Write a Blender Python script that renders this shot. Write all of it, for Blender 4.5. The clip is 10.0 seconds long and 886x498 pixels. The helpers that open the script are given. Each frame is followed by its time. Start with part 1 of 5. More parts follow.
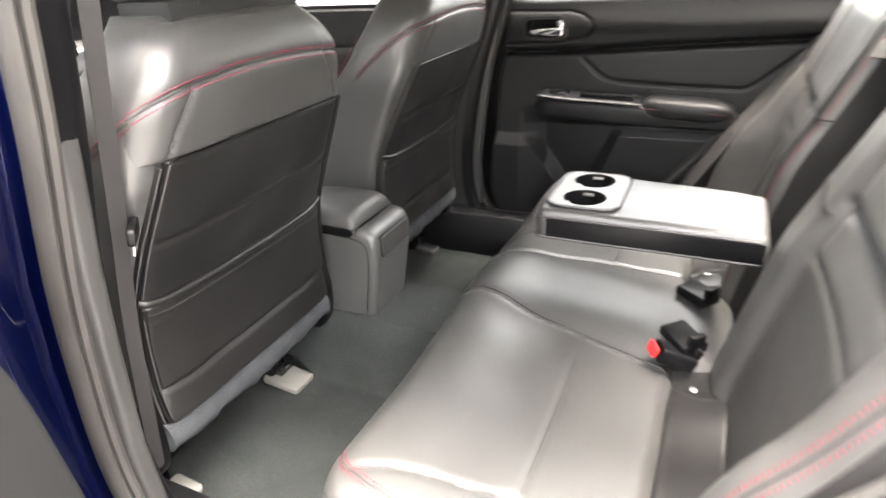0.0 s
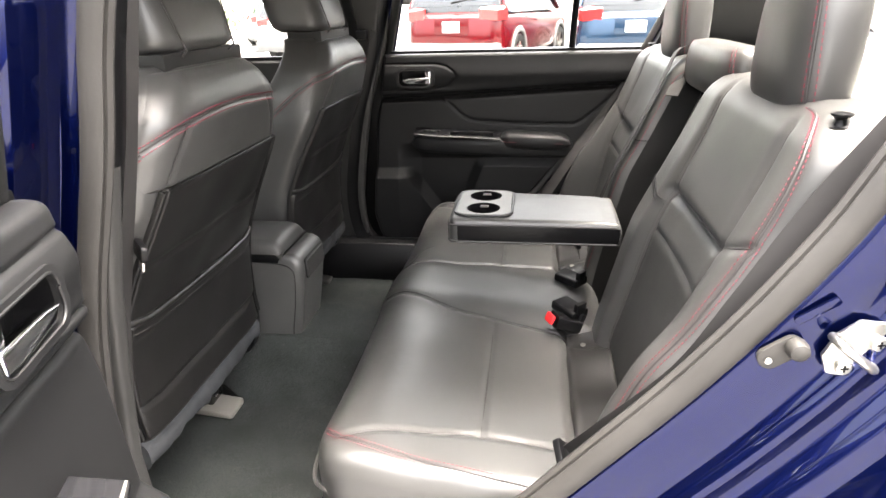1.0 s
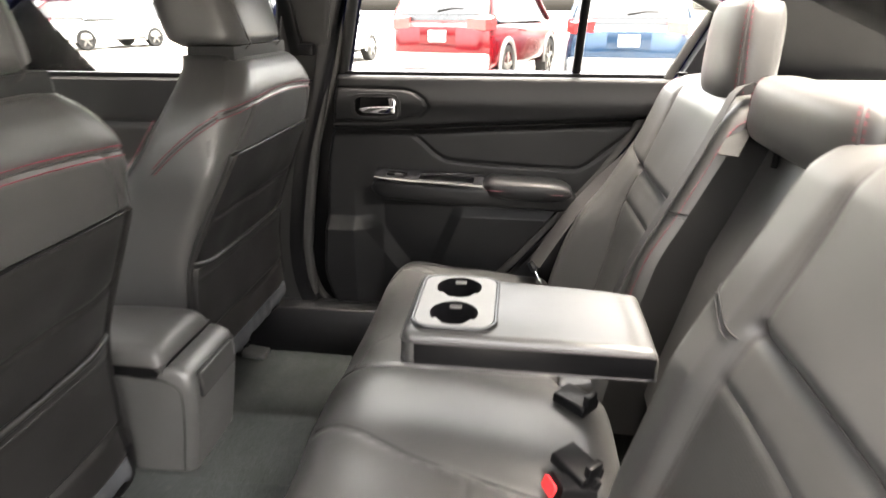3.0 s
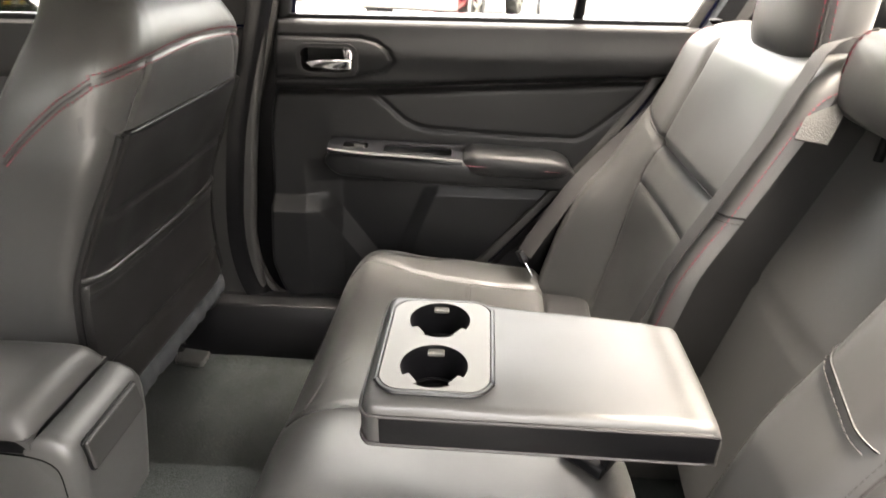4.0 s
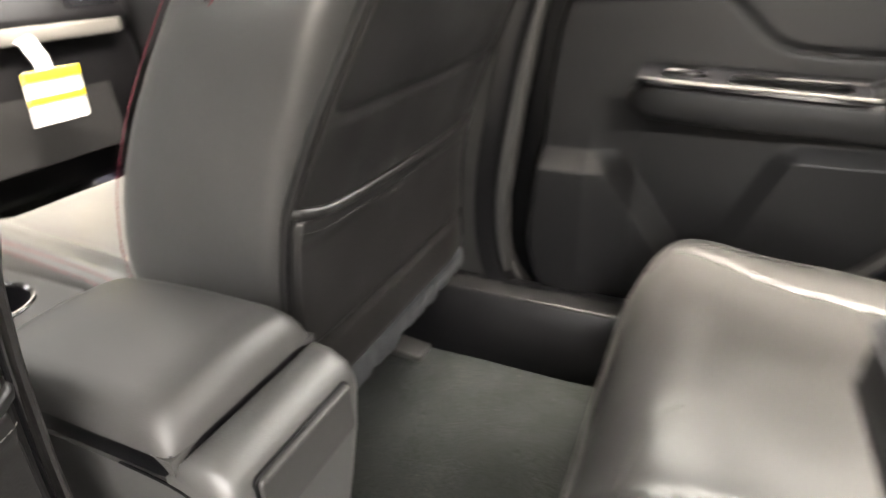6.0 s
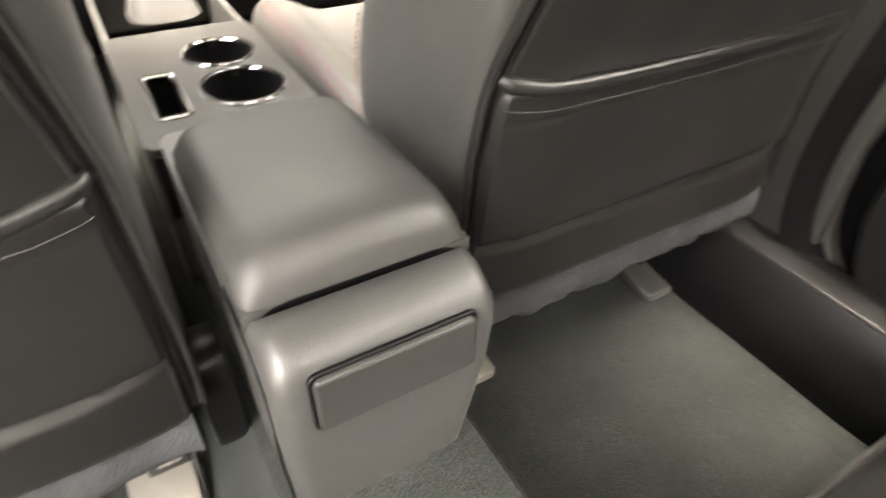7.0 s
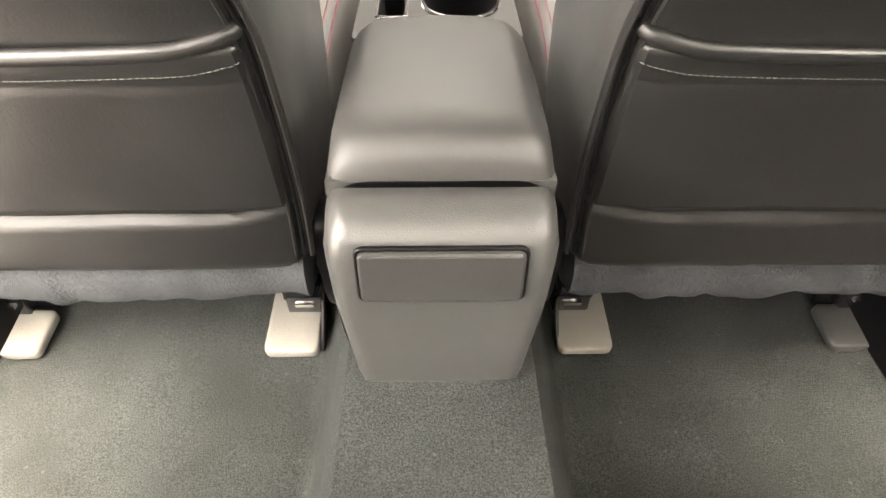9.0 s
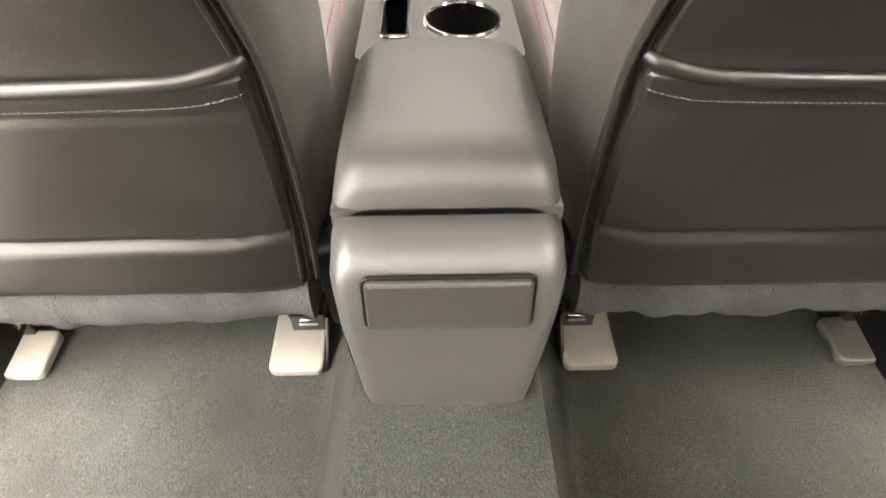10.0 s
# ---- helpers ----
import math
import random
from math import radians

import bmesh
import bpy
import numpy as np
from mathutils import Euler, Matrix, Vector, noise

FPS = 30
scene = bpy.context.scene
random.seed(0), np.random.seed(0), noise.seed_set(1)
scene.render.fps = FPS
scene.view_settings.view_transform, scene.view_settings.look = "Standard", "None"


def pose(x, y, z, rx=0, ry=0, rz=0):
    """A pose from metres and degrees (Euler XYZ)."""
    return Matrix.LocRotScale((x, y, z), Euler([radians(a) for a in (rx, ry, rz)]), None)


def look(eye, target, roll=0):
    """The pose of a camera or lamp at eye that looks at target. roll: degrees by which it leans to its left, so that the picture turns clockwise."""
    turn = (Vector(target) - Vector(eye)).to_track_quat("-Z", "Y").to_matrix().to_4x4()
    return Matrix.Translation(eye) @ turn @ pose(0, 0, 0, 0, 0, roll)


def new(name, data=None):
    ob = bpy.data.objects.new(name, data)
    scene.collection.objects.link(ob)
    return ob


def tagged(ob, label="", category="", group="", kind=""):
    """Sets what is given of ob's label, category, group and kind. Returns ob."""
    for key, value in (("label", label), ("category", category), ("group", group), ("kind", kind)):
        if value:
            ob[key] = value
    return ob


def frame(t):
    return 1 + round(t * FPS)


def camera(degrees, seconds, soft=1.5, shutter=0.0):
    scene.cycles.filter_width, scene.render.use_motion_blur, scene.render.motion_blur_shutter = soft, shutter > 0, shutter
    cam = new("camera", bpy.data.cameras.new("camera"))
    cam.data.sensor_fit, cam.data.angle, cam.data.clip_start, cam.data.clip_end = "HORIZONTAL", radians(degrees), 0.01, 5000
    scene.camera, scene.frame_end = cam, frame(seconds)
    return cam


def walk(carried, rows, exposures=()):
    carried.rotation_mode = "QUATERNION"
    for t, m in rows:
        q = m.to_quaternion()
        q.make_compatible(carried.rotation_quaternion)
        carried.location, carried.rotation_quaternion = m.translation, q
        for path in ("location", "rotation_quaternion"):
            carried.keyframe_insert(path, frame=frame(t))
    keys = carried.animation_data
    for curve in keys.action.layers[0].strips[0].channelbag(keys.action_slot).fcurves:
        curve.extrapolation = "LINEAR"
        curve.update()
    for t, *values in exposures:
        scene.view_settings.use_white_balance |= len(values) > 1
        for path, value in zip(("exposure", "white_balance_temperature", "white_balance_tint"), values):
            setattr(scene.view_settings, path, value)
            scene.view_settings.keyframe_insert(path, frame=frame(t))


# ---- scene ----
cam = camera(74.2, 10.0, shutter=0.5)
PATH = [
    (0, (-1.078, -0.709, 1.255), (0.524, 0.083, 0.356), -3.6),
    (0.5, (-1.285, -0.65, 1.281), (0.486, -0.233, 0.451), -2.6),
    (1, (-1.355, -0.603, 1.282), (0.466, -0.323, 0.506), -1.8),
    (1.5, (-1.364, -0.596, 1.284), (0.476, -0.332, 0.546), -1.6),
    (2, (-1.354, -0.596, 1.282), (0.492, -0.34, 0.554), -1.0),
    (2.5, (-1.177, -0.592, 1.287), (0.659, -0.339, 0.536), -0.4),
    (2.7, (-1.042, -0.593, 1.288), (0.79, -0.344, 0.525), -0.2),
    (3.8, (-0.62, -0.55, 1.267), (1.233, -0.426, 0.526), 0.0),
    (4, (-0.582, -0.544, 1.266), (1.187, -0.431, 0.342), 0.8),
    (4.5, (-0.578, -0.541, 1.272), (1.178, -0.475, 0.317), 0.5),
    (5, (-0.563, -0.545, 1.246), (1.191, -0.477, 0.288), -1.8),
    (5.5, (-0.459, -0.453, 1.102), (1.299, -0.21, 0.178), -4.0),
    (6, (-0.281, -0.305, 1.029), (1.343, 0.442, 0.132), -1.6),
    (6.2, (-0.22, -0.275, 1.006), (1.283, 0.593, 0.012), 0.6),
    (7.3, (-0.087, -0.298, 0.984), (0.42, 1.088, -0.366), 1.3),
    (7.5, (-0.066, -0.319, 0.991), (0.264, 1.066, -0.413), 1.4),
    (8, (-0.035, -0.333, 0.997), (0.074, 1.06, -0.435), 2.6),
    (8.5, (-0.006, -0.342, 0.99), (0.034, 1.088, -0.408), 1.1),
    (9, (-0.005, -0.344, 0.978), (0.023, 1.089, -0.417), 0.4),
    (9.5, (-0.005, -0.349, 0.979), (0.021, 1.072, -0.428), 0.4),
    (10, (-0.009, -0.331, 0.989), (0.016, 1.113, -0.395), -0.2),
]
walk(cam, [(t, look(eye, target, roll)) for t, eye, target, roll in PATH],
     [(0.0, 5.3, 7000, 11), (0.5, 4.73, 7000, 11), (1.0, 4.52, 7000, 11), (2.0, 4.46, 7000, 11), (2.5, 4.72, 7100, 11), (3.8, 5.15, 7400, 11), (5.0, 5.35, 7400, 11), (6.0, 5.64, 7450, 11), (7.3, 6.05, 7900, 11), (10.0, 6.25, 8050, 11)])

# ---- sky and sun ----
world = bpy.data.worlds.new("sky")
scene.world = world
world.use_nodes = True
wn = world.node_tree
sky = wn.nodes.new("ShaderNodeTexSky")
sky.sky_type, sky.sun_disc = "NISHITA", False
sky.sun_elevation, sky.sun_rotation = radians(80), radians(170)
sky.air_density, sky.dust_density, sky.ozone_density = 1.0, 9.0, 0.5
pale = wn.nodes.new("ShaderNodeHueSaturation")
pale.inputs["Saturation"].default_value = 0.35
wn.links.new(sky.outputs[0], pale.inputs["Color"])
wn.links.new(pale.outputs[0], wn.nodes["Background"].inputs[0])
wn.nodes["Background"].inputs[1].default_value = 0.16
sun = new("sun", bpy.data.lights.new("sun", "SUN"))
sun.data.energy, sun.data.angle, sun.data.color = 0.5, radians(25), (1.0, 0.97, 0.93)
sun.matrix_world = look((0.30, -1.71, 9.85), (0, 0, 0))


# ---- materials ----
def material(name, colour, rough=0.5, metal=0.0, grain=0.0, scale=400.0, vary=0.12, patch=6.0, coat=0.0, kind="noise",
             spec=0.5, spread=0.06, sheen=0.0, crease=0.0):
    """A surface with two scales of variation: patches in colour and gloss, and a fine relief."""
    m = bpy.data.materials.new(name)
    m.use_nodes = True
    n, l = m.node_tree.nodes, m.node_tree.links
    b = n["Principled BSDF"]
    b.inputs["Metallic"].default_value = metal
    b.inputs["Specular IOR Level"].default_value = spec
    b.inputs["Coat Weight"].default_value = coat
    b.inputs["Coat Roughness"].default_value = 0.03
    b.inputs["Sheen Weight"].default_value = sheen
    co = n.new("ShaderNodeTexCoord")
    big = n.new("ShaderNodeTexNoise")
    big.inputs["Scale"].default_value, big.inputs["Detail"].default_value = patch, 6.0
    l.new(co.outputs["Object"], big.inputs["Vector"])
    ramp = n.new("ShaderNodeValToRGB")
    for e, f in zip(ramp.color_ramp.elements, (1 - vary, 1 + vary)):
        e.color = (*[min(1.0, c * f) for c in colour], 1)
    ramp.color_ramp.elements[0].position, ramp.color_ramp.elements[1].position = 0.3, 0.7
    l.new(big.outputs["Fac"], ramp.inputs["Fac"])
    l.new(ramp.outputs["Color"], b.inputs["Base Color"])
    mr = n.new("ShaderNodeMapRange")
    mr.inputs["From Min"].default_value, mr.inputs["From Max"].default_value = 0.3, 0.7
    mr.inputs["To Min"].default_value, mr.inputs["To Max"].default_value = rough - spread, rough + spread
    l.new(big.outputs["Fac"], mr.inputs["Value"])
    l.new(mr.outputs["Result"], b.inputs["Roughness"])
    if grain:
        if kind == "cells":
            fine = n.new("ShaderNodeTexVoronoi")
            fine.feature = "DISTANCE_TO_EDGE"
        else:
            fine = n.new("ShaderNodeTexNoise")
            fine.inputs["Detail"].default_value = 4.0
        fine.inputs["Scale"].default_value = scale
        l.new(co.outputs["Object"], fine.inputs["Vector"])
        bump = n.new("ShaderNodeBump")
        bump.inputs["Strength"].default_value, bump.inputs["Distance"].default_value = grain, 0.002
        l.new(fine.outputs[0], bump.inputs["Height"])
        l.new(bump.outputs["Normal"], b.inputs["Normal"])
        if crease:
            slow = n.new("ShaderNodeTexNoise")
            slow.inputs["Scale"].default_value, slow.inputs["Detail"].default_value, slow.inputs["Distortion"].default_value = 15, 3.0, 0.3
            l.new(co.outputs["Object"], slow.inputs["Vector"])
            fold = n.new("ShaderNodeBump")
            fold.inputs["Strength"].default_value, fold.inputs["Distance"].default_value = crease, 0.006
            l.new(slow.outputs["Fac"], fold.inputs["Height"])
            l.new(fold.outputs["Normal"], bump.inputs["Normal"])
    return m


def carpet_material(name, colour):
    m = material(name, colour, 0.95, grain=0.9, scale=520, vary=0.25, patch=9, spec=0.1)
    n, l = m.node_tree.nodes, m.node_tree.links
    ramp = next(x for x in n if x.type == "VALTORGB")
    speck = n.new("ShaderNodeTexNoise")
    speck.inputs["Scale"].default_value, speck.inputs["Detail"].default_value = 560, 4
    mix = n.new("ShaderNodeMix")
    mix.data_type, mix.blend_type = "RGBA", "MULTIPLY"
    mix.inputs["Factor"].default_value = 1.0
    r2 = n.new("ShaderNodeValToRGB")
    r2.color_ramp.elements[0].position, r2.color_ramp.elements[1].position = 0.35, 0.68
    r2.color_ramp.elements[0].color, r2.color_ramp.elements[1].color = (0.50, 0.50, 0.50, 1), (1.60, 1.63, 1.60, 1)
    co = next(x for x in n if x.type == "TEX_COORD")
    l.new(co.outputs["Object"], speck.inputs["Vector"])
    l.new(speck.outputs["Fac"], r2.inputs["Fac"])
    l.new(ramp.outputs["Color"], mix.inputs[6])
    l.new(r2.outputs["Color"], mix.inputs[7])
    lint = n.new("ShaderNodeTexVoronoi")
    lint.inputs["Scale"].default_value = 34
    l.new(co.outputs["Object"], lint.inputs["Vector"])
    near = n.new("ShaderNodeMapRange")
    near.inputs["From Min"].default_value, near.inputs["From Max"].default_value = 0.055, 0.085
    near.inputs["To Min"].default_value, near.inputs["To Max"].default_value = 0.2, 0.0
    l.new(lint.outputs["Distance"], near.inputs["Value"])
    top = n.new("ShaderNodeMix")
    top.data_type = "RGBA"
    top.inputs[7].default_value = (0.14, 0.14, 0.13, 1)
    l.new(near.outputs["Result"], top.inputs["Factor"])
    l.new(mix.outputs[2], top.inputs[6])
    l.new(top.outputs[2], n["Principled BSDF"].inputs["Base Color"])
    return m


def paint_material(name, colour, metal=0.6, coat=1.0):
    m = material(name, colour, 0.22, metal=metal, vary=0.05, patch=2, coat=coat, spread=0.02, spec=0.15)
    n, l = m.node_tree.nodes, m.node_tree.links
    co = next(x for x in n if x.type == "TEX_COORD")
    fl = n.new("ShaderNodeTexVoronoi")
    fl.inputs["Scale"].default_value = 1500
    bump = n.new("ShaderNodeBump")
    bump.inputs["Strength"].default_value, bump.inputs["Distance"].default_value = 0.06, 0.001
    l.new(co.outputs["Object"], fl.inputs["Vector"])
    l.new(fl.outputs["Distance"], bump.inputs["Height"])
    l.new(bump.outputs["Normal"], n["Principled BSDF"].inputs["Normal"])
    return m


LEATHER = material("black_leather", (0.031, 0.0306, 0.0298), 0.40, spec=0.62, grain=0.09, scale=620, kind="cells", vary=0.10, patch=7, crease=0.10)
LIDSKIN = material("lid_leather", (0.036, 0.0354, 0.0344), 0.45, spec=0.42, grain=0.10, scale=620, kind="cells", vary=0.10, patch=7)
GUNMETAL = material("dark_silver_trim", (0.020, 0.020, 0.020), 0.48, metal=0.3, vary=0.06)


def perforated_material(name, colour):
    """Leather punched with rows of small holes."""
    m = material(name, colour, 0.42, spec=0.6, grain=0.10, scale=620, kind="cells", vary=0.08, patch=8)
    n, l = m.node_tree.nodes, m.node_tree.links
    b = n["Principled BSDF"]
    co = next(x for x in n if x.type == "TEX_COORD")
    ramp = next(x for x in n if x.type == "VALTORGB")
    dots = n.new("ShaderNodeTexVoronoi")
    dots.voronoi_dimensions = "2D"
    dots.inputs["Scale"].default_value, dots.inputs["Randomness"].default_value = 190, 0.0
    sep, com = n.new("ShaderNodeSeparateXYZ"), n.new("ShaderNodeCombineXYZ")
    l.new(co.outputs["Object"], sep.inputs[0])
    l.new(sep.outputs["X"], com.inputs["X"])
    l.new(sep.outputs["Z"], com.inputs["Y"])
    l.new(com.outputs[0], dots.inputs["Vector"])
    cut = n.new("ShaderNodeMapRange")
    cut.inputs["From Min"].default_value, cut.inputs["From Max"].default_value = 0.16, 0.30
    l.new(dots.outputs["Distance"], cut.inputs["Value"])
    mix = n.new("ShaderNodeMix")
    mix.data_type = "RGBA"
    mix.inputs[6].default_value = (0.011, 0.011, 0.0105, 1)
    l.new(cut.outputs["Result"], mix.inputs["Factor"])
    l.new(ramp.outputs["Color"], mix.inputs[7])
    l.new(mix.outputs[2], b.inputs["Base Color"])
    return m


INSERT = perforated_material("perforated_leather", (0.026, 0.0257, 0.025))
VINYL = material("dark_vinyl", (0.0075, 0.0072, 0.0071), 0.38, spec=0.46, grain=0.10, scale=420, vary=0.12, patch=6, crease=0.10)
PLASTIC = material("grained_plastic", (0.042, 0.042, 0.0408), 0.42, spec=0.55, grain=0.12, scale=480, kind="cells", vary=0.08, patch=5)
SOFT = material("soft_trim_plastic", (0.0078, 0.0079, 0.0083), 0.41, grain=0.12, spec=0.24, scale=520, kind="cells", vary=0.08, patch=5)
PILLAR = material("grey_pillar_plastic", (0.024, 0.0237, 0.023), 0.45, grain=0.12, spec=0.35, scale=520, kind="cells", vary=0.08, patch=5)
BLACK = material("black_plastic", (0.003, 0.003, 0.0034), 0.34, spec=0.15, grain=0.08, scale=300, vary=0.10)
PIANO = material("gloss_black", (0.008, 0.008, 0.009), 0.10, vary=0.05, coat=0.6, spread=0.03)
SILVER = material("silver_paint", (0.115, 0.111, 0.104), 0.44, metal=0.4, grain=0.05, scale=900, vary=0.05)
CHROME = material("chrome", (0.75, 0.75, 0.76), 0.09, metal=1.0, vary=0.04, spread=0.03)
STEEL = material("zinc_steel", (0.50, 0.49, 0.46), 0.36, metal=1.0, grain=0.1, scale=200, vary=0.12)
WEB = material("belt_webbing", (0.015, 0.0142, 0.0143), 0.62, grain=0.2, scale=900, vary=0.08, spec=0.25)
SUEDE = material("grey_felt", (0.036, 0.038, 0.041), 0.95, grain=0.9, scale=300, vary=0.25, patch=22, spec=0.1)
CARPET = carpet_material("dark_carpet", (0.0280, 0.0305, 0.0300))
FELT = material("grey_strap", (0.022, 0.0217, 0.021), 0.9, grain=0.8, scale=500, vary=0.15, patch=30)
RUBBER = material("seal_rubber", (0.009, 0.009, 0.009), 0.6, grain=0.15, scale=260, vary=0.15, spec=0.25)
SEAL = material("brown_grey_rubber", (0.026, 0.0245, 0.023), 0.5, spec=0.3, grain=0.12, scale=300, vary=0.15, patch=14)
COVER = material("beige_rail_plastic", (0.18, 0.172, 0.156), 0.55, grain=0.25, scale=300, vary=0.08)
HEAD = material("headliner_cloth", (0.62, 0.62, 0.60), 0.95, grain=0.6, scale=500, vary=0.06, spec=0.1)
SHELF = material("grey_shelf_felt", (0.35, 0.35, 0.33), 0.95, grain=0.7, scale=380, vary=0.12, spec=0.1)
REDTHREAD = material("red_thread", (0.125, 0.012, 0.024), 0.6, vary=0.15, patch=60)
DARKTHREAD = material("dark_thread", (0.016, 0.014, 0.014), 0.6, vary=0.1, patch=60)
GREYTHREAD = material("grey_thread", (0.060, 0.058, 0.054), 0.8, vary=0.1, patch=60)
REDPLASTIC = material("red_button", (0.62, 0.02, 0.025), 0.38, vary=0.05)
BLUE = paint_material("blue_car_paint", (0.0012, 0.0036, 0.036), 0.85, 0.45)
TAGWHITE = material("white_tag_card", (0.8, 0.8, 0.78), 0.6, vary=0.02)
TAGYELLOW = material("yellow_print", (0.85, 0.60, 0.02), 0.6, vary=0.03)


def glass_material(name, tint):
    m = bpy.data.materials.new(name)
    m.use_nodes = True
    n, l = m.node_tree.nodes, m.node_tree.links
    clear = n.new("ShaderNodeBsdfTransparent")
    clear.inputs[0].default_value = (*tint, 1)
    gloss = n.new("ShaderNodeBsdfGlossy")
    gloss.inputs["Roughness"].default_value = 0.02
    f = n.new("ShaderNodeFresnel")
    f.inputs["IOR"].default_value = 1.45
    mix = n.new("ShaderNodeMixShader")
    l.new(f.outputs[0], mix.inputs[0])
    l.new(clear.outputs[0], mix.inputs[1])
    l.new(gloss.outputs[0], mix.inputs[2])
    l.new(mix.outputs[0], n["Material Output"].inputs[0])
    return m


GLASS = glass_material("window_glass", (0.96, 0.97, 0.96))
TINTED = glass_material("tinted_rear_glass", (0.62, 0.62, 0.61))
SCREEN = glass_material("shaded_windscreen", (0.46, 0.46, 0.45))
DARKGLASS = material("dark_car_glass", (0.02, 0.022, 0.025), 0.06, vary=0.05, coat=0.5, spread=0.02)


# ---- building helpers ----
def thing(name, label, category, group="", kind="", m=None):
    ob = new(name)
    ob.empty_display_size = 0.05
    if m is not None:
        ob.matrix_world = m
    return tagged(ob, label, category, group, kind)


def part(name, bm, mat, parent=None, label="", smooth=True, angle=40):
    """Links a bmesh as one mesh object under a thing or a part."""
    me = bpy.data.meshes.new(name)
    bmesh.ops.recalc_face_normals(bm, faces=bm.faces)
    for f in bm.faces:
        f.smooth = smooth
    if smooth:
        for e in bm.edges:
            if len(e.link_faces) == 2 and e.calc_face_angle(0) > radians(angle):
                e.smooth = False
    bm.to_mesh(me)
    bm.free()
    me.materials.append(mat)
    ob = new(name, me)
    ob.parent = parent
    if "stitching" in name:
        ob["kind"] = "stuff"
    if label:
        ob["label"] = label
    return ob


def block(size, at=(0, 0, 0), bevel=0.004, turn=None, segs=2, into=None):
    """A bevelled box, centred at a place."""
    bm = bmesh.new()
    bmesh.ops.create_cube(bm, size=1)
    bmesh.ops.scale(bm, vec=size, verts=bm.verts)
    if bevel:
        bmesh.ops.bevel(bm, geom=list(bm.edges), offset=min(bevel, min(size) * 0.45), segments=segs, profile=0.6, affect="EDGES")
    bmesh.ops.transform(bm, matrix=Matrix.Translation(at) @ (turn or Matrix()), verts=bm.verts)
    return join(into, bm) if into else bm


def join(a, b):
    me = bpy.data.meshes.new("tmp")
    b.to_mesh(me)
    b.free()
    a.from_mesh(me)
    bpy.data.meshes.remove(me)
    return a


def curve_points(pts, n=40, closed=False):
    """Points on a smooth line through the given ones, evenly spread."""
    P = np.array([tuple(p) for p in pts], float)
    m = len(P)
    out = []
    spans = m if closed else m - 1
    for i in range(spans):
        if closed:
            p0, p1, p2, p3 = P[(i - 1) % m], P[i], P[(i + 1) % m], P[(i + 2) % m]
        else:
            p0, p1, p2, p3 = P[max(i - 1, 0)], P[i], P[i + 1], P[min(i + 2, m - 1)]
        for k in range(16):
            t = k / 16
            out.append(0.5 * (2 * p1 + (p2 - p0) * t + (2 * p0 - 5 * p1 + 4 * p2 - p3) * t * t + (3 * p1 - p0 - 3 * p2 + p3) * t ** 3))
    out.append(P[0] if closed else P[-1])
    out = np.array(out)
    s = np.concatenate([[0], np.cumsum(np.linalg.norm(np.diff(out, axis=0), axis=1))])
    q = np.linspace(0, s[-1], n + 1 if closed else n)
    res = np.stack([np.interp(q, s, out[:, k]) for k in range(out.shape[1])], 1)
    return res[:-1] if closed else res


def frames_along(pts):
    P = [Vector(p) for p in pts]
    up = None
    for i, p in enumerate(P):
        d = (P[min(i + 1, len(P) - 1)] - P[max(i - 1, 0)]).normalized()
        if up is None:
            up = Vector((0, 0, 1)) if abs(d.z) < 0.9 else Vector((1, 0, 0))
        side = d.cross(up).normalized()
        up = side.cross(d).normalized()
        yield p, d, side, up


def tube(pts, r, n=8, bm=None, flat=1.0):
    """A round rod along points; flat squeezes it across."""
    bm = bm or bmesh.new()
    rings = []
    for p, d, side, up in frames_along(pts):
        rings.append([bm.verts.new(p + side * (r * math.cos(a)) + up * (r * flat * math.sin(a))) for a in [2 * math.pi * k / n for k in range(n)]])
    for a, b in zip(rings, rings[1:]):
        for k in range(n):
            bm.faces.new((a[k], a[(k + 1) % n], b[(k + 1) % n], b[k]))
    bm.faces.new(rings[0])
    bm.faces.new(rings[-1][::-1])
    return bm


def stitches(pts, pitch=0.0068, length=0.0046, r=0.0008, bm=None):
    """A row of short thread dashes along points."""
    bm = bm or bmesh.new()
    P = np.array([tuple(p) for p in pts])
    s = np.concatenate([[0], np.cumsum(np.linalg.norm(np.diff(P, axis=0), axis=1))])
    for k in range(int(s[-1] / pitch)):
        ends = [Vector([np.interp(q, s, P[:, c]) for c in range(3)]) for q in (k * pitch, k * pitch + length)]
        tube(ends, r, 4, bm)
    return bm


def loft(rings, bm=None, caps=True):
    bm = bm or bmesh.new()
    vs = [[bm.verts.new(p) for p in ring] for ring in rings]
    n = len(vs[0])
    for a, b in zip(vs, vs[1:]):
        for k in range(n):
            bm.faces.new((a[k], a[(k + 1) % n], b[(k + 1) % n], b[k]))
    if caps:
        bm.faces.new(vs[0][::-1])
        bm.faces.new(vs[-1])
    return bm


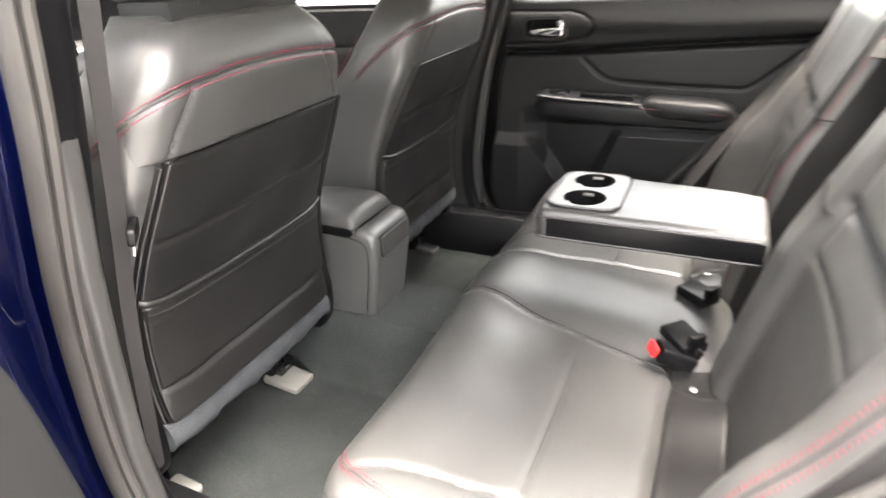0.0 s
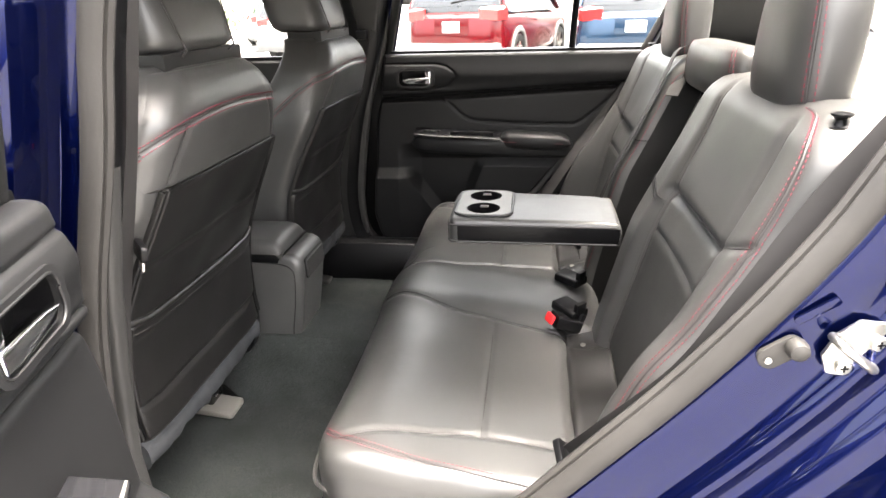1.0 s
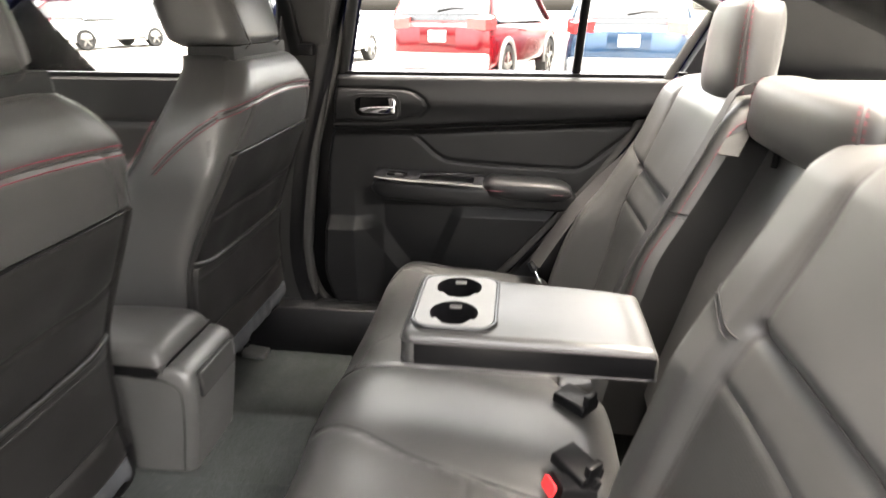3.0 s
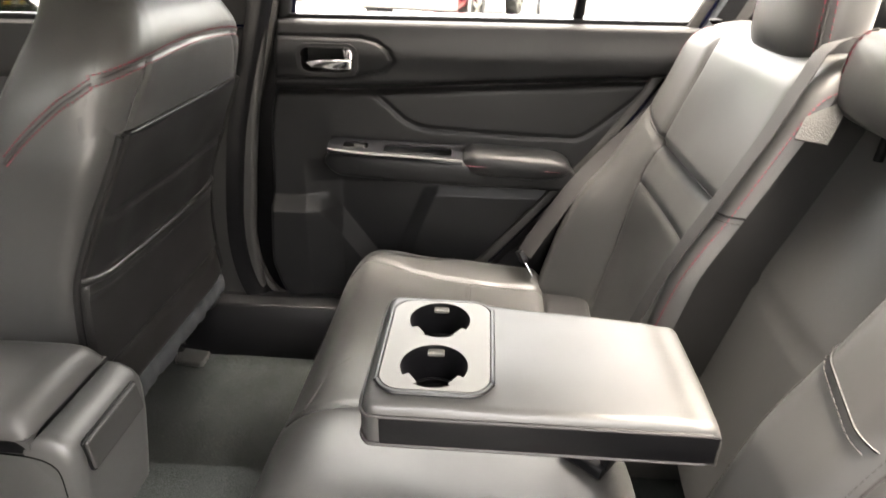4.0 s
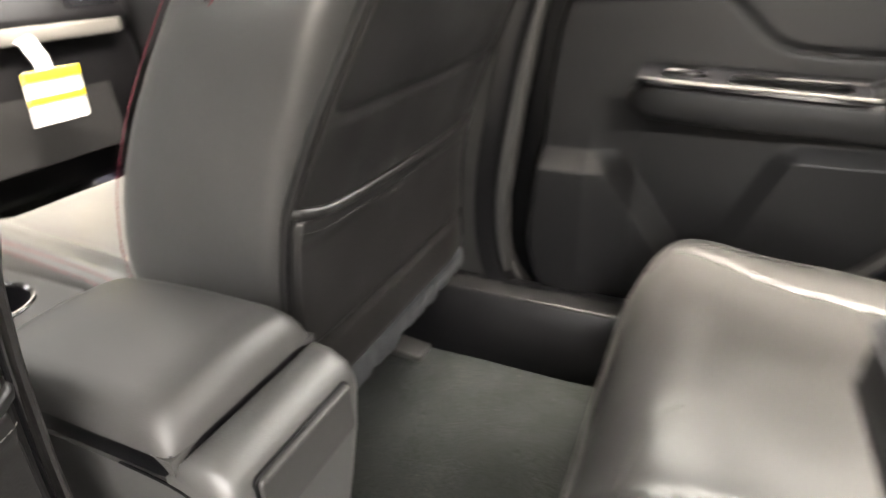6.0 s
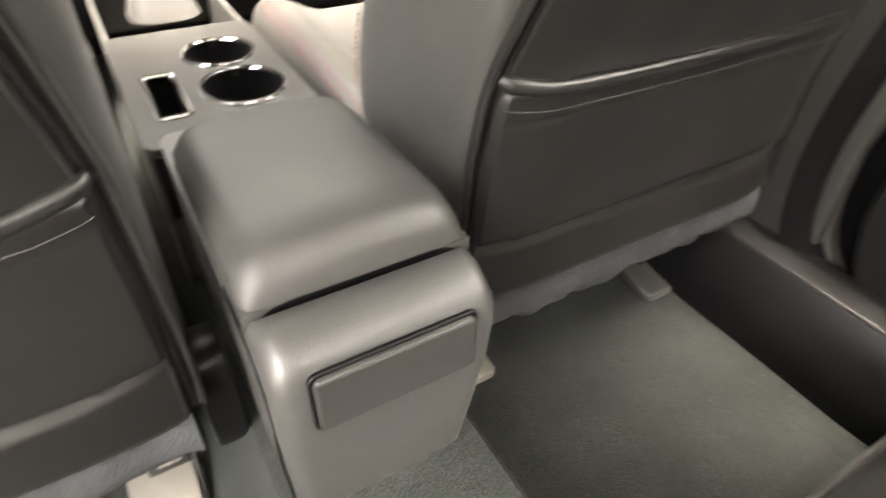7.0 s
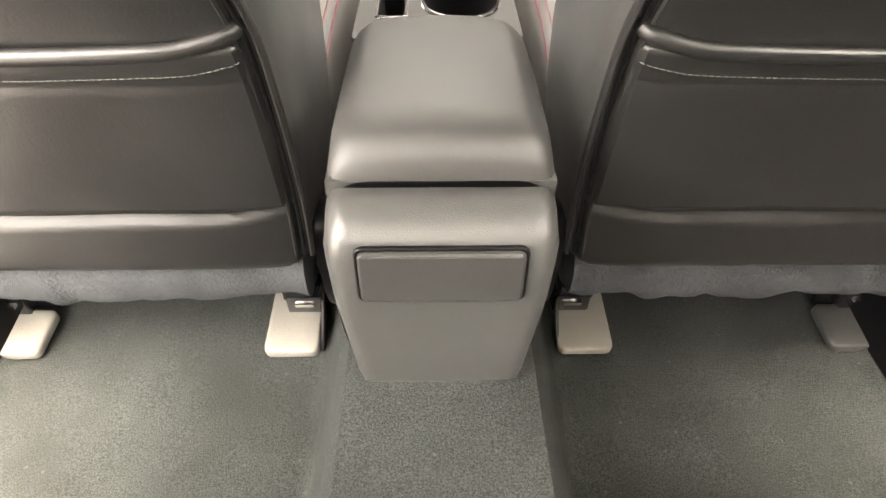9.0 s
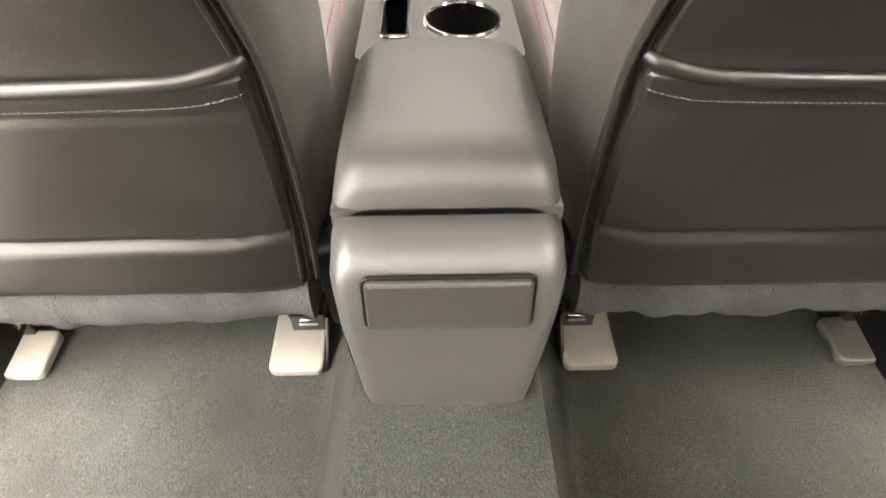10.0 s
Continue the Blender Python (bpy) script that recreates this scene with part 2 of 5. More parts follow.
def prism(outline, depth, m=None, bevel=0.004, segs=2):
    """A flat outline (u, v) given thickness along w, then set by m."""
    bm = bmesh.new()
    f = bm.faces.new([bm.verts.new((u, v, 0)) for u, v in outline])
    ex = bmesh.ops.extrude_face_region(bm, geom=[f])
    bmesh.ops.translate(bm, vec=(0, 0, depth), verts=[v for v in ex["geom"] if isinstance(v, bmesh.types.BMVert)])
    bmesh.ops.recalc_face_normals(bm, faces=bm.faces)
    if bevel:
        edges = [e for e in bm.edges if e.calc_face_angle(0) > 0.5]
        bmesh.ops.bevel(bm, geom=edges, offset=bevel, segments=segs, profile=0.6, affect="EDGES")
    if m is not None:
        bmesh.ops.transform(bm, matrix=m, verts=bm.verts)
    return bm


def round_rect(w, h, r, n=6, at=(0, 0)):
    out = []
    for cx, cy, a0 in ((w / 2 - r, h / 2 - r, 0), (-w / 2 + r, h / 2 - r, 90), (-w / 2 + r, -h / 2 + r, 180), (w / 2 - r, -h / 2 + r, 270)):
        out += [(at[0] + cx + r * math.cos(radians(a0 + 90 * k / n)), at[1] + cy + r * math.sin(radians(a0 + 90 * k / n))) for k in range(n + 1)]
    return out


def holed(outline, holes, depth, m=None):
    """A plate with openings right through it."""
    bm = bmesh.new()
    loops = []
    for loop in (outline, *holes):
        vs = [bm.verts.new((u, v, 0)) for u, v in loop]
        loops.append([bm.edges.new((vs[i], vs[(i + 1) % len(vs)])) for i in range(len(vs))])
    bmesh.ops.triangle_fill(bm, use_beauty=True, edges=[e for x in loops for e in x])
    ex = bmesh.ops.extrude_face_region(bm, geom=list(bm.faces))
    bmesh.ops.translate(bm, vec=(0, 0, depth), verts=[v for v in ex["geom"] if isinstance(v, bmesh.types.BMVert)])
    if m is not None:
        bmesh.ops.transform(bm, matrix=m, verts=bm.verts)
    return bm


def axes(origin, u, v, w):
    """A matrix whose local x, y and z lie along u, v and w."""
    m = Matrix((u, v, w)).transposed().to_4x4()
    m.translation = origin
    return m


def soft_interp(xs, ys, width=0.03):
    def f(q):
        q = np.asarray(q, float)
        return sum(np.interp(q + d, xs, ys) for d in np.linspace(-width, width, 9)) / 9
    return f


def near_line(A, B, line):
    """The distance from each point (A, B) to a broken line."""
    best = np.full(A.shape, 9.0)
    for (a0, b0), (a1, b1) in zip(line, line[1:]):
        da, db = a1 - a0, b1 - b0
        t = np.clip(((A - a0) * da + (B - b0) * db) / (da * da + db * db + 1e-12), 0, 1)
        best = np.minimum(best, np.hypot(A - a0 - t * da, B - b0 - t * db))
    return best


class Pad:
    """Upholstery: a soft slab over a range of (a, b), rounded at its edges, with seams pressed in. m sets it in the world."""

    def __init__(self, m, b0, b1, lo, hi, height, base, r=0.02, seams=(), na=60, nb=60, wrinkle=0.0, rb=None):
        self.m, self.b0, self.b1, self.height, self.base, self.r, self.seams = m, b0, b1, height, base, r, seams
        self.lo = lo if callable(lo) else (lambda b: np.full(np.shape(b), lo, float))
        self.hi = hi if callable(hi) else (lambda b: np.full(np.shape(b), hi, float))
        self.na, self.nb, self.wrinkle, self.rb = na, nb, wrinkle, rb or r

    def top(self, A, B):
        h = self.height(A, B)
        for line, depth, width in self.seams:
            d = near_line(A, B, line)
            h = h - depth * np.exp(-(d / width) ** 2)
        for e, r in ((np.minimum(A - self.lo(B), self.hi(B) - A), self.r), (np.minimum(B - self.b0, self.b1 - B), self.rb)):
            e = np.clip(e, 0, r)
            h = h - (r - np.sqrt(np.maximum(r * r - (r - e) ** 2, 0)))
        return h

    def on(self, a, b, off=0.0):
        h = float(self.top(np.array([[a]]), np.array([[b]]))[0, 0]) + off
        return self.m @ Vector((a, b, h))

    def line(self, pts, off=0.0, n=60):
        return [self.on(a, b, off) for a, b in curve_points(pts, n)]

    def mesh(self):
        s = np.linspace(0, 1, self.nb)
        s = s + 0.10 * np.sin(2 * np.pi * s) / (2 * np.pi) * -1.0
        b = self.b0 + (self.b1 - self.b0) * s
        u = np.linspace(0, 1, self.na)
        u = u - 0.10 * np.sin(2 * np.pi * u) / (2 * np.pi)
        B = np.repeat(b[:, None], self.na, 1)
        lo, hi = self.lo(b)[:, None], self.hi(b)[:, None]
        A = lo + (hi - lo) * u[None, :]
        H = self.top(A, B)
        if self.wrinkle:
            H = H + self.wrinkle * np.array([[noise.noise(Vector((A[i, j] * 9, B[i, j] * 9, 3.0))) for j in range(self.na)] for i in range(self.nb)])
        bm = bmesh.new()
        vs = [[bm.verts.new(self.m @ Vector((A[i, j], B[i, j], H[i, j]))) for j in range(self.na)] for i in range(self.nb)]
        for i in range(self.nb - 1):
            for j in range(self.na - 1):
                bm.faces.new((vs[i][j], vs[i][j + 1], vs[i + 1][j + 1], vs[i + 1][j]))
        rim = [(0, j) for j in range(self.na)] + [(i, self.na - 1) for i in range(1, self.nb)] \
            + [(self.nb - 1, j) for j in range(self.na - 2, -1, -1)] + [(i, 0) for i in range(self.nb - 2, 0, -1)]
        low = [bm.verts.new(self.m @ Vector((A[i, j], B[i, j], self.base))) for i, j in rim]
        for k in range(len(rim)):
            (i, j), (p, q) = rim[k], rim[(k + 1) % len(rim)]
            bm.faces.new((vs[i][j], low[k], low[(k + 1) % len(low)], vs[p][q]))
        bm.faces.new(low)
        return bm


def lift_out(bm, test):
    """Moves the faces that pass the test into a bmesh of their own, edges kept in place."""
    out, seen = bmesh.new(), {}
    faces = [f for f in bm.faces if test(f.calc_center_median())]
    for f in faces:
        for v in f.verts:
            if v not in seen:
                seen[v] = out.verts.new(v.co)
        out.faces.new([seen[v] for v in f.verts])
    bmesh.ops.delete(bm, geom=faces, context="FACES")
    return out


def egg(w, d, n=48, p=3.0):
    """A rounded rectangle in the plane, as a super-ellipse."""
    out = []
    for k in range(n):
        a = 2 * math.pi * k / n
        c, s = math.cos(a), math.sin(a)
        out.append((w * math.copysign(abs(c) ** (2 / p), c), d * math.copysign(abs(s) ** (2 / p), s)))
    return out


# ---- cabin floor ----
def build_floor():
    def h(A, B):
        t = np.clip((0.158 - np.abs(A)) / 0.066, 0, 1)
        t = t * t * (3 - 2 * t)
        z = 0.312 + 0.170 * t * np.clip((B + 0.62) / 0.2, 0, 1)
        z = z + 0.16 * np.clip((-0.30 - B) / 0.12, 0, 1) * (1 - t) * 0.5
        return z + 0.05 * np.clip((np.abs(A) - 0.56) / 0.06, 0, 1) ** 2 + 0.25 * np.clip((B - 1.0) / 0.35, 0, 1)
    p = Pad(Matrix(), -0.95, 1.30, -0.655, 0.655, h, 0.25, 0.005, na=130, nb=150, wrinkle=0.004)
    fl = part("floor", p.mesh(), CARPET)
    tagged(fl, "shade-darkened beige needle-felt carpet moulded over the centre tunnel", "car carpet", kind="structure")


def strip(pts, width, thick, face):
    """Webbing along points; face gives the way that its flat side looks."""
    bm = bmesh.new()
    rings = []
    P = [Vector(p) for p in pts]
    for i, p in enumerate(P):
        d = (P[min(i + 1, len(P) - 1)] - P[max(i - 1, 0)]).normalized()
        w = Vector(face)
        sd = d.cross(w).normalized()
        nn = sd.cross(d).normalized()
        rings.append([p + sd * (width / 2) + nn * thick, p - sd * (width / 2) + nn * thick, p - sd * (width / 2), p + sd * (width / 2)])
    return loft(rings, bm)


# ---- rear bench ----
EDGE = [(0.553, -0.262), (0.590, -0.292), (0.612, -0.345), (0.626, -0.43), (0.638, -0.53), (0.648, -0.68)]


def build_rear_bench():
    T = thing("rear_bench_seat", "black leather rear bench with red double stitching, centre armrest folded down", "car seat", m=pose(0, -0.5, 0.31))
    inv = T.matrix_world.inverted()

    def add(name, bm, mat, parent=T, label=""):
        if parent is T:
            bmesh.ops.transform(bm, matrix=inv, verts=bm.verts)
            return part(name, bm, mat, T, label)
        bmesh.ops.transform(bm, matrix=inv, verts=bm.verts)
        return part(name, bm, mat, parent, label)

    # cushion
    edge = lambda b: 0.668 - 0.11 * np.clip((b + 0.345) / 0.105, 0, 1) ** 3
    rail = [[(-0.085, -0.262), (-0.10, -0.35), (-0.135, -0.47), (-0.185, -0.70)], [(0.085, -0.262), (0.11, -0.35), (0.145, -0.47), (0.175, -0.70)]]
    seams = [(r, 0.005, 0.006) for r in rail]
    for s in (-1, 1):
        seams += [([(s * 0.60, -0.30), (s * 0.565, -0.40), (s * 0.55, -0.54), (s * 0.56, -0.72)], 0.005, 0.007),
                  ([(s * 0.16, -0.535), (s * 0.55, -0.535)], 0.004, 0.006)]
    seams.append(([(0.10, -0.285), (0.19, -0.30), (0.24, -0.33)], 0.0008, 0.004))

    def top(A, B):
        x = np.abs(A)
        z = 0.598 + 0.018 * np.exp(-((B + 0.335) / 0.085) ** 2) - 0.022 * np.clip((-0.50 - B) / 0.25, 0, 1)
        z = z - 0.009 * np.exp(-((x - 0.36) / 0.15) ** 2) + 0.016 * np.exp(-(A / 0.115) ** 4)
        dip = np.clip((-0.676 - B) / 0.045, 0, 1)
        z = z - 0.036 * dip * dip * (3 - 2 * dip) * np.clip((x - 0.13) / 0.03, 0, 1)
        return z + 0.003 * np.exp(-((x - 0.625) / 0.045) ** 2)
    cush = Pad(Matrix(), -0.80, -0.238, lambda b: -edge(b), edge, top, 0.345, 0.035, seams, 200, 110, 0.003, rb=0.075)
    C = add("seat_cushion", cush.mesh(), LEATHER)
    for s, thread in ((-1, REDTHREAD), (1, DARKTHREAD)):
        bm = bmesh.new()
        for off in (0.0, 0.013):
            pts = cush.line([(s * (a + off), b) for a, b in EDGE], 0.0008, 120)
            stitches(pts, 0.0070, 0.0038, 0.0009, bm)
        add("stitching", bm, thread, C, "red double stitching" if s < 0 else "dark double stitching")
    bm = bmesh.new()
    pts = [(-0.669, -0.62, 0.52), (-0.669, -0.36, 0.53), (-0.645, -0.285, 0.532), (-0.60, -0.247, 0.53), (-0.45, -0.2365, 0.528), (0, -0.2365, 0.53), (0.45, -0.2365, 0.528), (0.60, -0.247, 0.53), (0.645, -0.285, 0.532), (0.669, -0.36, 0.53), (0.669, -0.62, 0.52)]
    tube(curve_points(pts, 120), 0.0035, 8, bm)
    add("piping", bm, LEATHER, C, "leather piping along the front edge")
    for s in (-1, 1):
        ridge = cush.line([(s * (a + 0.0065), b) for a, b in EDGE], -0.0002, 70)
        add("seam", tube(ridge, 0.0020, 6), DARKTHREAD, C)
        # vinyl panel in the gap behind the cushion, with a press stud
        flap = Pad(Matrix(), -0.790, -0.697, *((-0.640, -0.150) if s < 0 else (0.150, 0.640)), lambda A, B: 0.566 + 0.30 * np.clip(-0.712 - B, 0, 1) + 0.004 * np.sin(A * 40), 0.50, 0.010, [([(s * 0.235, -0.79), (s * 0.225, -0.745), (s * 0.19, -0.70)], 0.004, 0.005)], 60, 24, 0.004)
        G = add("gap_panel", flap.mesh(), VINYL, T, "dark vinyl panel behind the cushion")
        at = flap.on(s * 0.205, -0.735, 0.0)
        add("press_stud", loft([[(at.x + r * math.cos(2 * math.pi * k / 16), at.y + r * math.sin(2 * math.pi * k / 16), at.z + z) for k in range(16)] for r, z in ((0.006, -0.001), (0.006, 0.002), (0.003, 0.003))]), STEEL, G, "small press stud")
    for line, deep, wide in seams[2:]:
        add("seam", tube(cush.line(line, 0.0, 60), 0.0013, 6), DARKTHREAD, C)
    for r in rail:
        add("seam", tube(cush.line([(a - math.copysign(0.006, a), b) for a, b in r], -0.0005, 50), 0.0022, 6), VINYL, C)

    # backrests, the wide one with the armrest's recess beside it
    yb = soft_interp([0.45, 0.60, 0.87, 0.94, 1.05, 1.16], [-0.765, -0.785, -0.848, -0.876, -0.915, -0.950], 0.03)
    proud = soft_interp([0.55, 0.70, 0.80, 0.86, 0.98, 1.12], [0.090, 0.088, 0.068, 0.034, 0.014, 0.004], 0.03)
    M = axes((0, 0, 0), (1, 0, 0), (0, 0, 1), (0, 1, 0))
    for s, inner, i0, i1 in ((-1, 0.118, 0.240, 0.535), (1, 0.140, 0.196, 0.512)):
        lines = [[(s * i1 * 1.0, 1.12), (s * i1, 0.945), (s * (i1 + 0.0), 0.87), (s * (i1 - 0.03), 0.60)], [(s * i0, 1.13), (s * i0, 0.94), (s * (i0 - 0.005), 0.60)],
                 [(s * i0, 0.94), (s * i1, 0.94)], [(s * i0, 0.866), (s * i1, 0.866)], [(s * i1, 0.945), (s * 0.63, 0.985)]]
        seam = [(l, d, w) for l, d, w in zip(lines, (0.007, 0.006, 0.010, 0.003, 0.004), (0.010, 0.010, 0.009, 0.006, 0.006))]

        def face(A, B, s=s, i0=i0, i1=i1, inner=inner):
            x = np.abs(A)
            k = np.clip((x - i1 + 0.02) / 0.10, 0, 1)
            out = proud(B) * k * k * (3 - 2 * k) - 0.026 * np.clip((x - 0.60) / 0.07, 0, 1) ** 2 * np.clip((1.12 - B) / 0.1, 0, 1)
            k2 = np.clip((i0 + 0.015 - x) / 0.05, 0, 1)
            ins = 0.008 * np.exp(-(((x - (i0 + i1) / 2) / 0.14) ** 4)) * np.clip((0.94 - B) / 0.01, 0, 1)
            return yb(B) + out + 0.022 * k2 * k2 * (3 - 2 * k2) * np.clip((1.15 - B) / 0.3, 0, 1) - ins
        corner = lambda b: 0.075 * np.clip((b - 1.06) / 0.09, 0, 1) ** 3 + 0.015 * np.clip((b - 0.80) / 0.15, 0, 1)
        if s < 0:
            lo, hi = (lambda b: -0.672 + corner(b)), (lambda b, q=inner: -q - 0.3 * corner(b))
        else:
            lo, hi = (lambda b, q=inner: q + 0.3 * corner(b)), (lambda b: 0.672 - corner(b))
        pad = Pad(M, 0.47, 1.150, lo, hi, face, -1.03, 0.030, seam, 110, 130, 0.002, rb=0.045)
        body = pad.mesh()
        q0, q1 = i0 + 0.004, i1 - 0.006
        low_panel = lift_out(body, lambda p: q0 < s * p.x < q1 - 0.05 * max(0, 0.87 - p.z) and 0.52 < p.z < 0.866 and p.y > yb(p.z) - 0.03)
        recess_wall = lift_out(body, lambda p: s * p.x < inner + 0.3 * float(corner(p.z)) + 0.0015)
        B = add("backrest", body, LEATHER, T, "black leather backrest with a stitched centre panel")
        add("insert", low_panel, INSERT, B, "perforated leather insert")
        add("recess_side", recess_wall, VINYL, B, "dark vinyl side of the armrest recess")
        for l in (lines[0], lines[1], lines[2], lines[4]):
            add("seam", tube(pad.line(l, 0.0002, 80), 0.0014, 6), DARKTHREAD, B)
        bm = bmesh.new()
        for a in ((0.6235, 0.6385) if s < 0 else (0.645, 0.659)):
            stitches(pad.line([(s * (a - 0.105), 1.141), (s * (a - 0.058), 1.136), (s * (a - 0.018), 1.112), (s * (a - 0.004), 1.07), (s * a, 1.0), (s * (a + 0.004), 0.90), (s * (a + 0.010), 0.75), (s * (a + 0.012), 0.60)], 0.0008, 160), 0.0068, 0.0036, 0.0009, bm)
        add("stitching", bm, REDTHREAD, B, "red double stitching along the outer bolster")
        o = 0.0 if s < 0 else 0.021
        add("seam", tube(pad.line([(s * (a + o), z) for a, z in ((0.526, 1.141), (0.573, 1.136), (0.613, 1.112), (0.627, 1.07), (0.631, 1.0), (0.635, 0.90), (0.641, 0.75), (0.643, 0.60))], 0.0, 110), 0.0020, 6), DARKTHREAD, B)
        bm = bmesh.new()
        for a, z0, z1 in ((i1 + 0.006, 0.955, 1.10), (i0 - 0.006, 0.62, 1.12)):
            stitches(pad.line([(s * a, z0), (s * a, z1)], 0.0006, 60), r=0.0007, bm=bm)
        z = 0.95
        add("seam", tube(pad.line([(s * (inner + 0.003), z), (s * (i0 - 0.01), z - 0.03 if s < 0 else z)], 0.0016, 30), 0.0014, 6), BLACK, B)
        stitches(pad.line([(s * (inner + 0.004), z - 0.008), (s * (i0 - 0.012), z - 0.038 if s < 0 else z - 0.008)], 0.0016, 30), r=0.0008, bm=bm)
        add("fine_stitching", bm, DARKTHREAD, B)
        bm = bmesh.new()
        stitches(pad.line([(s * (inner + 0.009), 0.60), (s * (inner + 0.009), 0.85), (s * (inner + 0.009), 1.12)], 0.0006, 100), r=0.0010, bm=bm)
        add("edge_stitching", bm, REDTHREAD if s > 0 else DARKTHREAD, B, "fine stitching beside the recess")
    rec = Pad(M, 0.56, 1.12, -0.135, 0.155, lambda A, B: yb(B) - 0.085 + 0.01 * np.exp(-(A / 0.08) ** 2), -1.03, 0.01, [([(-0.13, 0.86), (0.15, 0.86)], 0.003, 0.006)], 30, 50)
    add("recess_panel", rec.mesh(), LEATHER, T, "leather back of the armrest recess")
    add("pull_strap", strip(curve_points([(0.172, -0.985, 1.112), (0.160, -0.966, 1.104), (0.135, -0.948, 1.085), (0.122, -0.935, 1.062)], 16), 0.038, 0.003, (-0.35, 0.55, 0.75)), FELT, T, "pale grey woven pull strap")
    add("recess_bar", tube([(-0.13, -0.985, 1.105), (0.15, -0.985, 1.105)], 0.016, 12), BLACK, T)

    # armrest
    holes = [(-0.0425, -0.501), (0.0515, -0.501)]

    def arm_top(A, B):
        return 0.824 + 0.004 * np.exp(-((A - 0.005) / 0.09) ** 4) - 0.006 * np.clip((-0.74 - B) / 0.09, 0, 1) ** 2
    front_corner = lambda b: 0.016 * np.clip((b + 0.444) / 0.020, 0, 1) ** 2.5
    arm = Pad(Matrix(), -0.812, -0.424, lambda b: -0.110 + front_corner(b), lambda b: 0.122 - front_corner(b) - 0.046 * np.clip((-0.45 - b) / 0.37, 0, 1), arm_top, 0.770, 0.013, [([(-0.097, -0.785), (0.107, -0.785)], 0.0012, 0.010)], 70, 90, 0.002)
    bm = arm.mesh()
    kill = [f for f in bm.faces if f.calc_center_median().z > 0.80 and any(math.hypot(f.calc_center_median().x - x, f.calc_center_median().y - y) < 0.041 for x, y in holes)]
    bmesh.ops.delete(bm, geom=kill, context="FACES")
    A = add("armrest", bm, LEATHER, T, "folded-down leather centre armrest with two cup holders")
    bm = bmesh.new()
    rim = [(-0.1105, -0.80), (-0.1105, -0.60), (-0.1105, -0.446), (-0.1065, -0.430), (-0.092, -0.4235), (0.005, -0.4235), (0.102, -0.4235), (0.1165, -0.430), (0.1215, -0.446), (0.1045, -0.60), (0.0915, -0.70)]
    add("piping", tube(curve_points([(x, y, 0.8125) for x, y in rim], 90), 0.0022, 6), DARKTHREAD, A, "dark piping round the armrest")
    tube(curve_points([(x, y, 0.7725) for x, y in rim], 90), 0.0028, 6, bm)
    add("piping", bm, DARKTHREAD, A, "dark piping round the armrest")
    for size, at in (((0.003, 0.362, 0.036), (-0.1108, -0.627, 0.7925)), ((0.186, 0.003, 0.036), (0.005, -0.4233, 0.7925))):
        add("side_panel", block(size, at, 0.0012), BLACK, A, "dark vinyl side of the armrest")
    hole = lambda x, y, r: [(x + r * math.cos(2 * math.pi * k / 40), y + r * math.sin(2 * math.pi * k / 40)) for k in range(40)]
    bm = holed(round_rect(0.180, 0.126, 0.026, 8, (0.0045, -0.503)), [hole(x, y, 0.0395) for x, y in holes], 0.004, pose(0, 0, 0.8275))
    tray = add("cup_tray", bm, SILVER, A, "silver cup-holder surround")
    add("tray_rim", tube(curve_points([(x, y, 0.829) for x, y in round_rect(0.186, 0.132, 0.028, 8, (0.0045, -0.503))] + [(0.0975, -0.465, 0.829)], 120), 0.003, 6), VINYL, A)
    for x, y in holes:
        bm = bmesh.new()
        prof = [(0.0395, 0.831), (0.0385, 0.826), (0.036, 0.79), (0.034, 0.776), (0.012, 0.7755)]
        loft([[(x + r * math.cos(2 * math.pi * k / 36), y + r * math.sin(2 * math.pi * k / 36), z) for k in range(36)] for r, z in prof], bm, caps=False)
        bm.faces.new([v for v in bm.verts][-36:])
        add("cup_well", bm, BLACK, A, "black plastic cup well")
        bm = tube([(x + 0.0335 * math.cos(2 * math.pi * k / 36), y + 0.0335 * math.sin(2 * math.pi * k / 36), 0.784) for k in range(37)], 0.0015, 6)
        add("well_ring", bm, BLACK, A)
        for a in (0, 125, 235):
            t = block((0.012, 0.020, 0.004), (0.034, 0, 0), 0.0015)
            bmesh.ops.transform(t, matrix=Matrix.Translation((x, y, 0.824)) @ pose(0, 0, 0, 0, 0, a), verts=t.verts)
            add("cup_grip", t, SILVER, A, "silver retaining tab")
    # latch knob on the shoulder
    for s in (-1, 1):
        x = s * 0.603
        bm = loft([[(x + 0.85 * r * math.cos(2 * math.pi * k / 24), -0.966 + 0.85 * r * math.sin(2 * math.pi * k / 24), z) for k in range(24)]
                   for r, z in ((0.0165, 1.105), (0.0165, 1.1325), (0.010, 1.134), (0.0072, 1.138), (0.0075, 1.142), (0.012, 1.145), (0.0140, 1.1465), (0.0140, 1.1485), (0.008, 1.150))])
        add("release_knob", bm, BLACK, T, "black seat-release knob")
    return T


